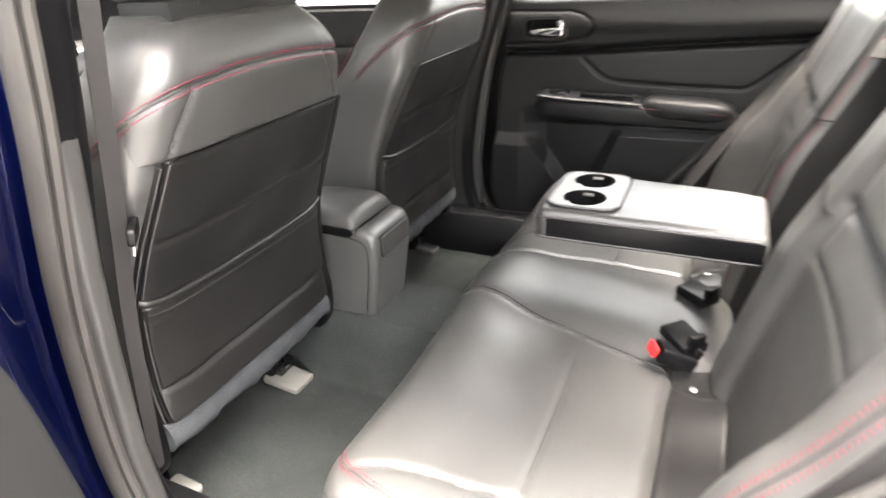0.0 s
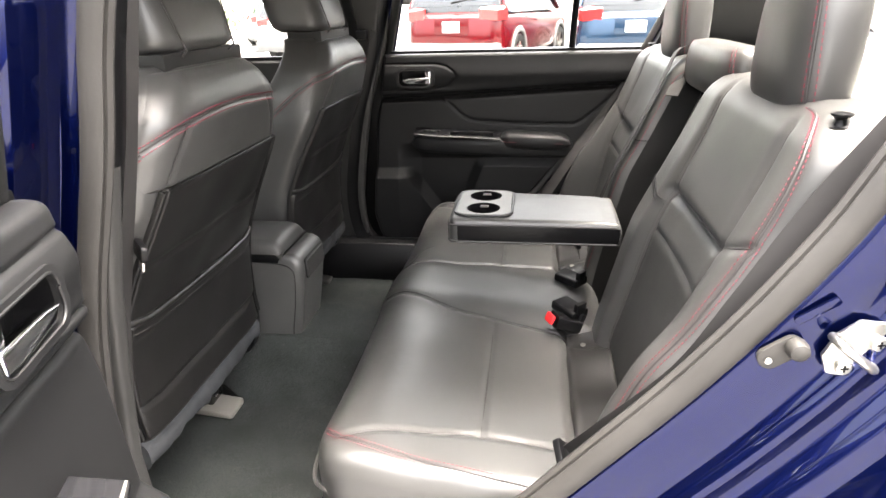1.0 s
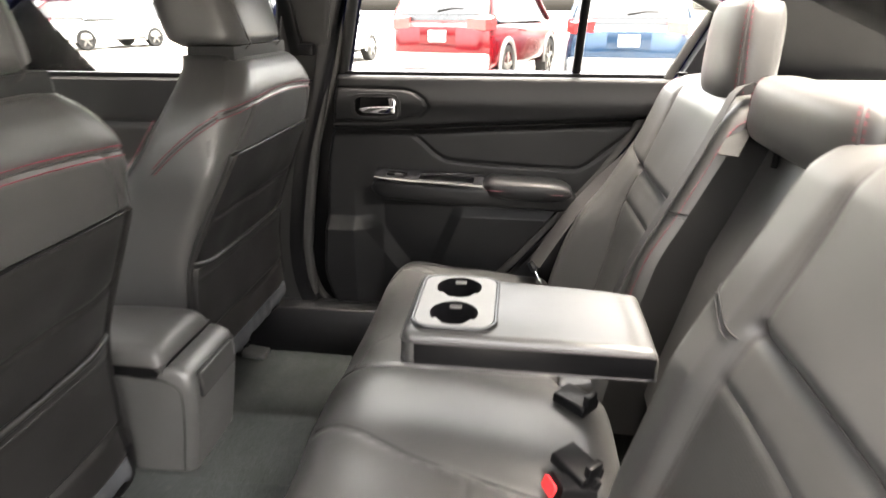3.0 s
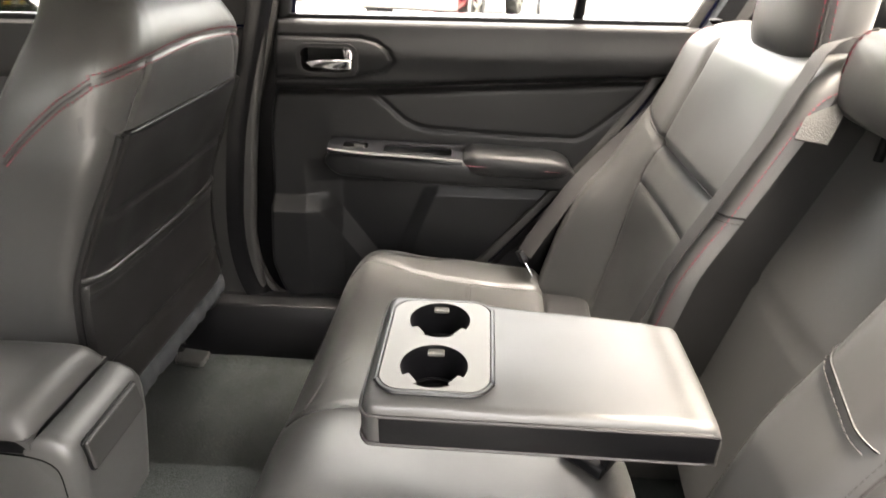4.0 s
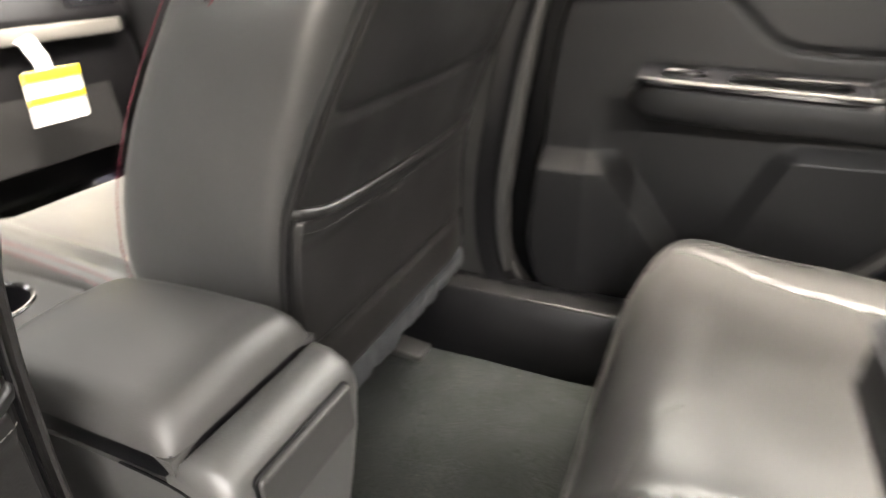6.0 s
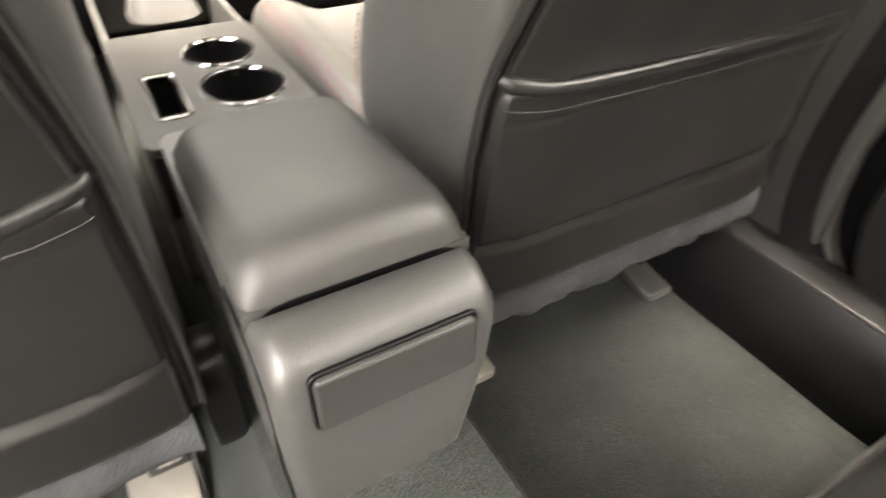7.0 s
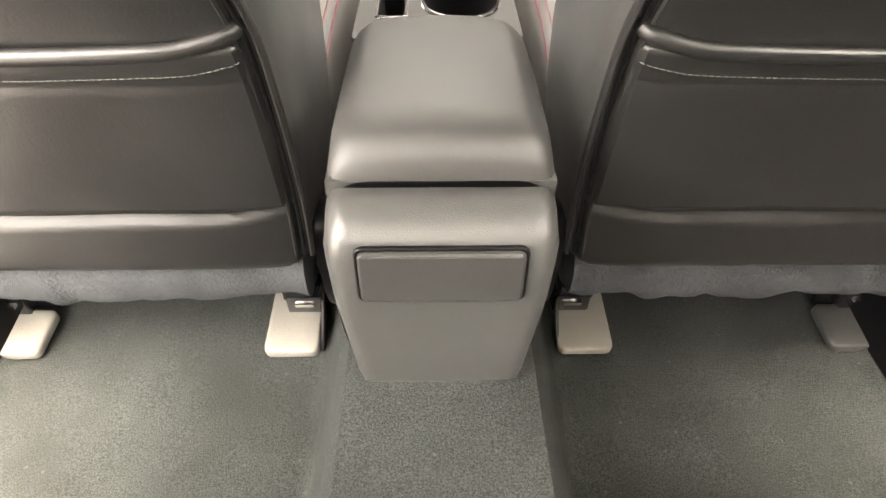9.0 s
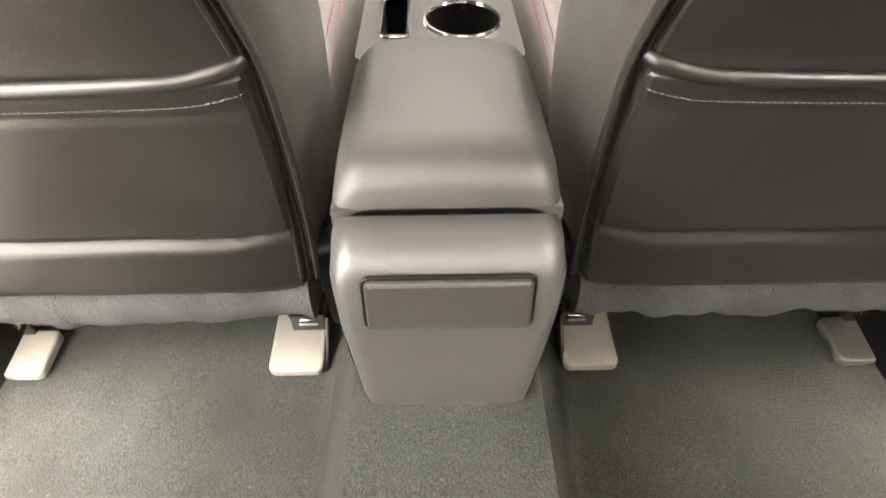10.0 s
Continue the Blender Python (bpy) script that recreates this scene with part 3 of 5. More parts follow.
def build_rear_headrest(x, w, z0, z1, y, low=False):
    T = thing("rear_headrest", "low black leather centre headrest with red stitching" if low else "black leather rear headrest with red double stitching", "headrest", "rear headrests", m=pose(x, y, z0))
    rings = []
    for t in np.linspace(0, 1, 22):
        e = (1 - abs(2 * t - 1) ** 3.6) ** (1 / 2.6)
        ww, d = w * (0.80 + 0.20 * e if low else (0.70 + 0.30 * e) * (1 - 0.11 * t * t)), 0.047 * (0.45 + 0.55 * e)
        if t in (0, 1):
            ww, d = ww * 0.86, d * 0.75
        lean = -0.004 * t
        rings.append([(a, b + lean - 0.012, (z1 - z0) * t) for a, b in egg(ww, d, 56, 3.0)])
    H = part("cushion", loft(rings), LEATHER, T, angle=60)
    bm = bmesh.new()
    for s in (-1, 1):
        for k, off in ((0, 0.0), (1, 0.010)):
            pts = []
            for t in np.linspace(0.05, 0.985, 30):
                e = (1 - abs(2 * t - 1) ** 3.6) ** (1 / 2.6)
                ww, d = w * (0.80 + 0.20 * e if low else (0.70 + 0.30 * e) * (1 - 0.11 * t * t)), 0.047 * (0.45 + 0.55 * e)
                a = 0.90 - 0.06 * t + off / w
                yy = d * (1 - a ** 3.0) ** (1 / 3.0)
                pts.append((s * a * ww, yy - 0.004 * t - 0.0115, (z1 - z0) * t))
            stitches(pts, 0.0095, 0.0056, 0.0009, bm)
            if k == 0:
                part("seam", tube([(p[0] + s * 0.005, p[1] - 0.0025, p[2]) for p in pts], 0.0018, 6), DARKTHREAD, H)
    part("stitching", bm, REDTHREAD, H, "red stitching")
    for s in (-1, 1):
        part("post", tube([(s * w * 0.5, -0.012, 0.02), (s * w * 0.5, -0.010, -0.035)], 0.006, 10), BLACK if low else CHROME, T)


# ---- front seats ----
ARC = [(0.140, 1.104), (0.165, 1.112), (0.20, 1.119), (0.28, 1.126), (0.367, 1.130), (0.46, 1.127), (0.534, 1.119), (0.570, 1.107), (0.594, 1.092)]
SIDE_ARC = ((0.966, -0.049, 1.1035), (0.990, -0.030, 1.091), (1.003, -0.005, 1.075), (1.004, 0.048, 1.034), (1.004, 0.085, 1.0))


def build_front_seat(s):
    T = thing("front_seat", "black leather bucket seat with red stitching and a rear map pocket", "car seat", "front seats", m=pose(s * 0.367, 0.3, 0.32))
    inv = T.matrix_world.inverted()

    def add(name, bm, mat, parent=T, label="", angle=40):
        bmesh.ops.transform(bm, matrix=inv, verts=bm.verts)
        return part(name, bm, mat, parent, label, angle=angle)
    c = 0.367
    M = axes((0, 0, 0), (s, 0, 0), (0, 0, 1), (0, -1, 0))
    yr = soft_interp([0.45, 0.56, 0.627, 0.72, 0.806, 0.90, 1.03, 1.10, 1.15, 1.20, 1.24], [0.060, 0.056, 0.062, 0.058, 0.044, 0.004, -0.060, -0.084, -0.088, -0.062, 0.0], 0.025)
    wd = soft_interp([0.50, 0.60, 1.00, 1.08, 1.13, 1.17, 1.20, 1.23], [0.222, 0.246, 0.252, 0.246, 0.226, 0.186, 0.146, 0.10], 0.012)
    dp = soft_interp([0.48, 0.70, 0.90, 1.10, 1.23], [0.18, 0.25, 0.22, 0.15, 0.09], 0.05)
    shape = [(-0.80, 0.0), (-0.94, 0.03), (-0.99, 0.12), (-1.0, 0.30), (-1.0, 0.60), (-0.985, 0.86), (-0.93, 0.985), (-0.84, 0.985), (-0.74, 0.86), (-0.60, 0.66), (-0.30, 0.56), (0.0, 0.54)]
    shape = shape + [(-a, b) for a, b in shape[-2::-1]] + [(0.4, 0.0), (0.0, 0.0), (-0.4, 0.0)]
    soft = [(-0.66, 0.0), (-0.82, 0.05), (-0.93, 0.17), (-0.99, 0.36), (-1.0, 0.60), (-0.985, 0.86), (-0.93, 0.985), (-0.84, 0.985), (-0.74, 0.86), (-0.60, 0.66), (-0.30, 0.56), (0.0, 0.54)]
    soft = soft + [(-a, b) for a, b in soft[-2::-1]] + [(0.35, 0.0), (0.0, 0.0), (-0.35, 0.0)]
    hard, soft = curve_points(shape, 96, True), curve_points(soft, 96, True)
    rings = []
    for z in np.concatenate([np.linspace(0.556, 1.10, 30), np.linspace(1.11, 1.204, 14)]):
        g = min(1.0, max(0.0, (z - 1.01) / 0.06))
        ring = hard * (1 - g) + soft * g
        rings.append([(s * (c + a * float(wd(z))), float(yr(z)) + 0.006 + b * float(dp(z)), z) for a, b in ring])
    B = add("backrest", loft(rings), LEATHER, T, "black leather seat back", 55)
    zin = soft_interp([0.56, 0.64, 0.80, 0.90, 1.03, 1.12], [0.132, 0.131, 0.135, 0.146, 0.166, 0.190], 0.02)
    crown = lambda A: 0.009 * np.abs((A - c) / 0.235) ** 8
    low = Pad(M, 0.560, 1.032, lambda b: zin(b) + 0.002, lambda b: 2 * c - zin(b) - 0.002, lambda A, Bz: -yr(Bz) + 0.004 - crown(A), -0.09, 0.010,
              [([(0.15, 0.905), (0.20, 0.897), (0.53, 0.897), (0.59, 0.905)], 0.004, 0.006), ([(0.12, 0.640), (0.20, 0.627), (0.53, 0.627), (0.62, 0.640)], 0.006, 0.007)], 70, 110, 0.004)
    P = add("back_panel", low.mesh(), VINYL, T, "dark vinyl back panel")
    lip = [(0.1375, 0.808), (0.147, 0.8035), (0.165, 0.799), (0.19, 0.7955), (0.28, 0.792), (0.367, 0.791), (0.454, 0.792), (0.544, 0.7955), (0.569, 0.799), (0.587, 0.8035), (0.5965, 0.808)]
    pk = Pad(M, 0.634, 0.797, lambda b: zin(b) + 0.004, lambda b: 2 * c - zin(b) - 0.004, lambda A, Bz: -yr(Bz) + 0.0075 - crown(A) + 0.0015 * np.exp(-((Bz - 0.785) / 0.016) ** 2), -0.09, 0.008, [([(0.14, 0.767), (0.59, 0.767)], 0.0012, 0.006)], 70, 90, 0.003)
    K = add("map_pocket", pk.mesh(), VINYL, T, "elasticated map pocket")
    add("pocket_lip", tube([low.on(a, b, 0.0052 * min(1.0, 0.1 + 9 * max(0.0, min(a - 0.137, 0.597 - a)) ** 0.8)) for a, b in curve_points(lip, 70)], 0.0060, 10, flat=1.1), VINYL, K, "rolled pocket edge")
    add("stitching", stitches([pk.on(a, b, 0.0012) for a, b in curve_points([(0.142, 0.783), (0.165, 0.778), (0.20, 0.7745), (0.367, 0.771), (0.534, 0.7745), (0.569, 0.778), (0.592, 0.783)], 110)], 0.0052, 0.0034, 0.0005), GREYTHREAD, K, "grey thread")
    fall = lambda A, Bz: np.interp(np.abs(A - c) / wd(Bz), [0, 0.62, 0.74, 0.82, 0.88, 0.93, 0.97, 1.0], [0, 0, 0.018, 0.05, 0.10, 0.17, 0.27, 0.42]) * dp(Bz) * np.clip((Bz - 1.01) / 0.06, 0, 1)
    up = Pad(M, 1.030, 1.196, lambda b: c - 0.965 * wd(b), lambda b: c + 0.965 * wd(b), lambda A, Bz: -yr(Bz) + 0.001 - fall(A, Bz) - 0.0058 * np.clip((np.abs(A - c) / wd(Bz) - 0.72) / 0.22, 0, 1) ** 2 - 0.8 * crown(A) * np.clip((1.07 - Bz) / 0.04, 0, 1), 0.0, 0.004,
             [(ARC, 0.004, 0.005), ([(0.222, 1.12), (0.190, 1.07), (0.176, 1.03)], 0.004, 0.004), ([(0.512, 1.12), (0.544, 1.07), (0.558, 1.03)], 0.004, 0.004)], 90, 50, 0.002)
    U = add("upper_panel", up.mesh(), LEATHER, T, "leather shoulder panel with arched red stitching")
    bm = bmesh.new()
    for o in (-0.0065, 0.0065):
        stitches([up.on(a, b + o, 0.0006) for a, b in curve_points(ARC, 120)], r=0.0010, bm=bm)
    add("stitching", bm, REDTHREAD, U, "red double stitching")
    bm = bmesh.new()
    tube([up.on(a, b, 0.0004) for a, b in curve_points(ARC, 80)], 0.0016, 6, bm)
    add("seam", bm, DARKTHREAD, U)
    for k in (0, 1):
        line = [(a if k == 0 else 2 * c - a, b) for a, b in ((0.222, 1.118), (0.203, 1.09), (0.190, 1.07), (0.176, 1.036))]
        add("seam", tube([up.on(a, b, 0.0003) for a, b in curve_points(line, 24)], 0.0013, 6), DARKTHREAD, U)
    add("piping", tube([low.on(a, 1.029, 0.003) for a in np.linspace(0.178, 2 * c - 0.178, 50)], 0.0014, 6), BLACK, U, "black piping")
    for k in (0, 1):
        line = [(zin(z) if k == 0 else 2 * c - zin(z), z) for z in np.linspace(0.575, 1.028, 60)]
        tape = [(float(a), float(yr(z)) + 0.004 + float(crown(np.array(a))), z) for a, z in line]
        for o in (-0.0075, 0.0075):
            add("zip_tape", tube([(s * (a + o), y - 0.0045, z) for a, y, z in tape], 0.0052, 8, flat=0.55), VINYL, B, "vinyl edge beside the zip")
        add("zip", tube([(s * a, y - 0.0052, z) for a, y, z in tape], 0.0018, 8), BLACK, B, "black zip")
        arc = curve_points([(c + (k * 2 - 1) * f * float(wd(z)), y, z - 0.013 * k * (z > 1.03)) for f, y, z in SIDE_ARC], 40)
        add("side_seam", tube([(s * p[0], p[1], p[2]) for p in arc], 0.0014, 6), DARKTHREAD, B)
        bm = bmesh.new()
        for o in (-0.0065, 0.0065):
            stitches([(s * p[0], p[1], p[2] + o) for p in arc], r=0.0009, bm=bm)
        add("side_stitching", bm, REDTHREAD, B, "red double stitching")
    bm = bmesh.new()
    for k in (0, 1):
        for o in (-0.0095, 0.0095):
            stitches([(s * float((zin(z) if k == 0 else 2 * c - zin(z)) + o), float(yr(z)) + 0.004 + float(crown(np.array(float(zin(z))))) - 0.0036, z) for z in np.linspace(0.60, 1.025, 60)], 0.0052, 0.0034, 0.0006, bm)
    add("zip_stitching", bm, GREYTHREAD, P)
    bm = bmesh.new()
    for k in (-1, 1):
        for o in (0.86, 0.99):
            stitches([(s * (c + k * 0.955 * float(wd(z))), float(yr(z)) + 0.0125 + 0.965 * float(dp(z)) * (o if o < 0.9 else 1.0), z) for z in np.linspace(0.62, 1.10, 50)], r=0.001, bm=bm)
    add("bolster_stitching", bm, REDTHREAD, B, "red stitching along the bolster")
    # headrest with its slot
    ch = c - 0.004
    rings = []
    for t in np.linspace(0, 1, 18):
        e = (1 - abs(2 * t - 1) ** 6.0) ** (1 / 3.0)
        k = 0.86 + 0.14 * e
        rings.append([(s * (ch + a), 0.020 + 0.050 * t + b, 1.218 + 0.206 * t) for a, b in egg(0.133 * k * (1 - 0.07 * t), 0.084 * (0.74 + 0.26 * e), 48, 4.0)])
    Hd = add("headrest", loft(rings), LEATHER, T, "leather headrest", 60)
    for k in (-1, 1):
        bm = tube([(s * (ch + k * (0.078 + 0.034 * t)), -0.0645 + 0.051 * t + (0.014 if t < 0.04 else 0), 1.213 + 0.196 * t) for t in np.linspace(0, 1, 20)], 0.0016, 6)
        add("seam", bm, DARKTHREAD, Hd)
    add("headrest_slot", block((0.258, 0.096, 0.030), (s * ch, -0.002, 1.2055), 0.004), RUBBER, T)
    for k in (-1, 1):
        add("post", tube([(s * (ch + k * 0.062), -0.046, 1.18), (s * (ch + k * 0.062), -0.038, 1.23)], 0.006, 10), CHROME, T)
    # cushion
    cu = Pad(axes((0, 0, 0), (s, 0, 0), (0, 1, 0), (0, 0, 1)), 0.17, 0.735, 0.122, 0.612,
             lambda A, Bz: 0.632 + 0.030 * np.clip((np.abs(A - c) - 0.13) / 0.08, 0, 1) * np.clip((Bz - 0.1) / 0.3, 0.4, 1) + 0.03 * np.clip((Bz - 0.3) / 0.4, 0, 1), 0.45, 0.035,
             [([(c - 0.145, 0.18), (c - 0.15, 0.70)], 0.008, 0.012), ([(c + 0.145, 0.18), (c + 0.15, 0.70)], 0.008, 0.012)], 60, 50, 0.002)
    Cu = add("seat_cushion", cu.mesh(), LEATHER, T)
    bm = bmesh.new()
    for a in (0.134, 0.145):
        stitches(cu.line([(a, 0.26), (a, 0.45), (a, 0.70)], 0.0005, 60), r=0.001, bm=bm)
    add("stitching", bm, REDTHREAD, Cu, "red stitching")
    add("seat_base", block((0.40, 0.50, 0.10), (s * c, 0.45, 0.415), 0.02), BLACK, T)
    # felt skirt under the back
    rings = []
    for t in np.linspace(0, 1, 60):
        x = 0.137 + 0.468 * t
        k = 0.9 + 0.22 * noise.noise(Vector((x * 14, s * 3.0, 0.0))) + 0.10 * noise.noise(Vector((x * 46, s * 5.0, 2.0)))
        dz = -0.006 * math.sin(3.1 * t) + 0.006 * noise.noise(Vector((x * 30, 7.0, s)))
        rings.append([(s * x, 0.092 + b * k, 0.532 + dz + a * k) for a, b in egg(0.036, 0.032, 20, 2.6)])
    add("skirt", loft(rings), SUEDE, T, "grey felt skirt under the seat back")
    # hinge cover beside the tunnel and outboard
    for x in (0.112, 0.618):
        pts = curve_points([(0.082, 0.585), (0.11, 0.60), (0.16, 0.57), (0.18, 0.51), (0.15, 0.45), (0.115, 0.445), (0.092, 0.475), (0.080, 0.53)], 40, True)
        add("hinge_cover", prism([tuple(p) for p in pts], 0.030, axes((s * (x - 0.015), 0, 0), (0, 1, 0), (0, 0, 1), (s, 0, 0)), 0.006), BLACK, T, "black plastic hinge cover")
    for x in (0.2005, 0.570):
        add("seat_rail", block((0.045, 0.42, 0.05), (s * x, 0.42, 0.345), 0.005), BLACK, T)
    return T


def build_rail_cover(s, x, q, wide=0.074, deep=0.105, mat=COVER, tone="beige"):
    T = thing("seat_rail_cover", tone + " plastic cap over the end of a seat rail", "rail cover", "seat rail covers", m=pose(s * x, 0.18, 0.315))
    out = round_rect(wide, deep, 0.010, 4, (0, (deep - 0.105) / 2))
    bm = prism(out, 0.016, pose(0, 0, 0.004, 6), 0.005, 3)
    part("cap", bm, mat, T, tone + " plastic cap")
    part("latch", block((0.052, 0.046, 0.034), (q * 0.014, 0.032, 0.036), 0.004), PIANO, T, "black latch housing")
    part("latch_tooth", block((0.026, 0.006, 0.006), (q * 0.014, 0.007, 0.040), 0.0015), CHROME, T)
    part("carpet_flap", prism([(0, 0), (0.05, 0), (0.05, 0.05)], 0.004, axes((q * 0.039, -0.045, 0.002), (0, 1, 0), (0, 0, 1), (1, 0, 0)), 0.001), BLACK, T)


# ---- centre console ----
def build_console():
    T = thing("centre_console", "black grained plastic centre console with leather armrest lid", "console", m=pose(0, 0.15, 0.48))
    inv = T.matrix_world.inverted()

    def add(name, bm, mat, parent=T, label="", angle=40):
        bmesh.ops.transform(bm, matrix=inv, verts=bm.verts)
        return part(name, bm, mat, parent, label, angle=angle)
    prof = [(0.32, 0.34), (-0.010, 0.34), (-0.020, 0.478), (-0.033, 0.55), (-0.044, 0.62), (-0.0485, 0.665), (-0.0475, 0.683), (-0.040, 0.699), (-0.024, 0.7085), (-0.005, 0.711), (-0.0028, 0.709), (-0.0022, 0.688), (0.32, 0.688)]
    rings = []
    for k in np.linspace(-1, 1, 25):
        q = abs(k)
        inset = 0.014 * max(0.0, (q - 0.84) / 0.16) ** 2.4
        ring = []
        for (y, z) in prof:
            taper = 0.0865 - 0.0055 * np.clip((0.62 - z) / 0.14, 0, 1)
            yy = y + (inset if y < 0.2 else -inset)
            zz = z - (inset if z > 0.69 else 0)
            ring.append((taper * k, yy, zz))
        rings.append(ring)
    B = add("body", loft(rings), PLASTIC, T, "grained plastic console body", 50)
    for k in (-1, 1):
        edge = curve_points([(k * 0.0866, 0.06, 0.690), (k * 0.0866, 0.005, 0.686), (k * 0.0866, -0.022, 0.672), (k * 0.0864, -0.026, 0.64), (k * 0.0862, -0.016, 0.56), (k * 0.0825, -0.002, 0.49), (k * 0.0815, 0.008, 0.36)], 40)
        add("side_seam", tube(edge, 0.0014, 6), BLACK, B)
    lid_lo = lambda b: -0.0862 + 0.030 * np.clip((b - 0.196) / 0.046, 0, 1) ** 3
    lid = Pad(Matrix(), 0.0012, 0.242, lid_lo, lambda b: -lid_lo(b), lambda A, Bz: 0.751 - 0.009 * (A / 0.085) ** 2 - 0.014 * np.clip((0.05 - Bz) / 0.05, 0, 1) ** 2 - 0.016 * np.clip((Bz - 0.10) / 0.18, 0, 1) ** 2, 0.7120, 0.024, (), 60, 80, 0.001, rb=0.022)
    add("lid", lid.mesh(), LIDSKIN, T, "padded leather armrest lid")
    add("lid_hinge", block((0.166, 0.230, 0.026), (0, 0.120, 0.700), 0.001), BLACK, T)
    pm = axes((0, -0.0475, 0.664), (1, 0, 0), (0, 0.055, 1), (0, -1, 0.055))
    add("pocket_door", prism(round_rect(0.1215, 0.049, 0.006, 4), 0.0075, pm @ pose(0, 0, -0.001), 0.003, 3), PILLAR, B, "darker flip-out pocket flap")
    gap = prism(round_rect(0.1265, 0.054, 0.007, 4), 0.004, pm @ pose(0, 0, -0.001), 0.0008, 1)
    add("pocket_gap", gap, BLACK, B)
    add("flap_edge", tube([pm @ Vector((x, 0.0225, 0.0062)) for x in np.linspace(-0.057, 0.057, 20)], 0.0016, 8), PLASTIC, B)
    # front tray with a slot and a cup holder
    slot = round_rect(0.036, 0.125, 0.006, 4, (-0.058, 0.448))
    cup = [(0.031 + 0.050 * math.cos(2 * math.pi * k / 36), 0.438 + 0.056 * math.sin(2 * math.pi * k / 36)) for k in range(36)]
    cup2 = [(0.031 + 0.046 * math.cos(2 * math.pi * k / 36), 0.560 + 0.050 * math.sin(2 * math.pi * k / 36)) for k in range(36)]
    add("cup_panel", holed(round_rect(0.205, 0.36, 0.02, 5, (0, 0.50)), [slot, cup, cup2], 0.010, pose(0, 0, 0.662)), GUNMETAL, T, "silver cup-holder panel")
    for loop in (slot, cup, cup2):
        pts = [(x, y, 0.673) for x, y in loop]
        add("trim_ring", tube(pts + pts[:1], 0.003, 6), CHROME, T, "bright trim ring")
        well = loft([[(x, y, 0.671) for x, y in loop], [(x * 0.97 + 0.001, y, 0.589) for x, y in loop]], caps=False)
        well.verts.ensure_lookup_table()
        well.faces.new(well.verts[len(loop):])
        add("cup_well", well, BLACK, T, "black well")
    add("front_body", block((0.20, 0.80, 0.16), (0, 0.73, 0.50), 0.012), PLASTIC, T)
    for k in (-1, 1):
        add("side_wall", block((0.006, 0.80, 0.092), (k * 0.0985, 0.73, 0.620), 0.002), PLASTIC, T)
    add("shift_boot", loft([[(a, 0.79 + b, z) for a, b in egg(w, w, 24, 2.6)] for w, z in ((0.055, 0.665), (0.045, 0.70), (0.022, 0.74), (0.012, 0.76), (0.012, 0.79))]), LEATHER, T)
    add("shift_knob", loft([[(a, 0.79 + b, z) for a, b in egg(w, w, 24, 2.3)] for w, z in ((0.014, 0.785), (0.024, 0.80), (0.027, 0.82), (0.022, 0.84), (0.010, 0.848))]), LEATHER, T)


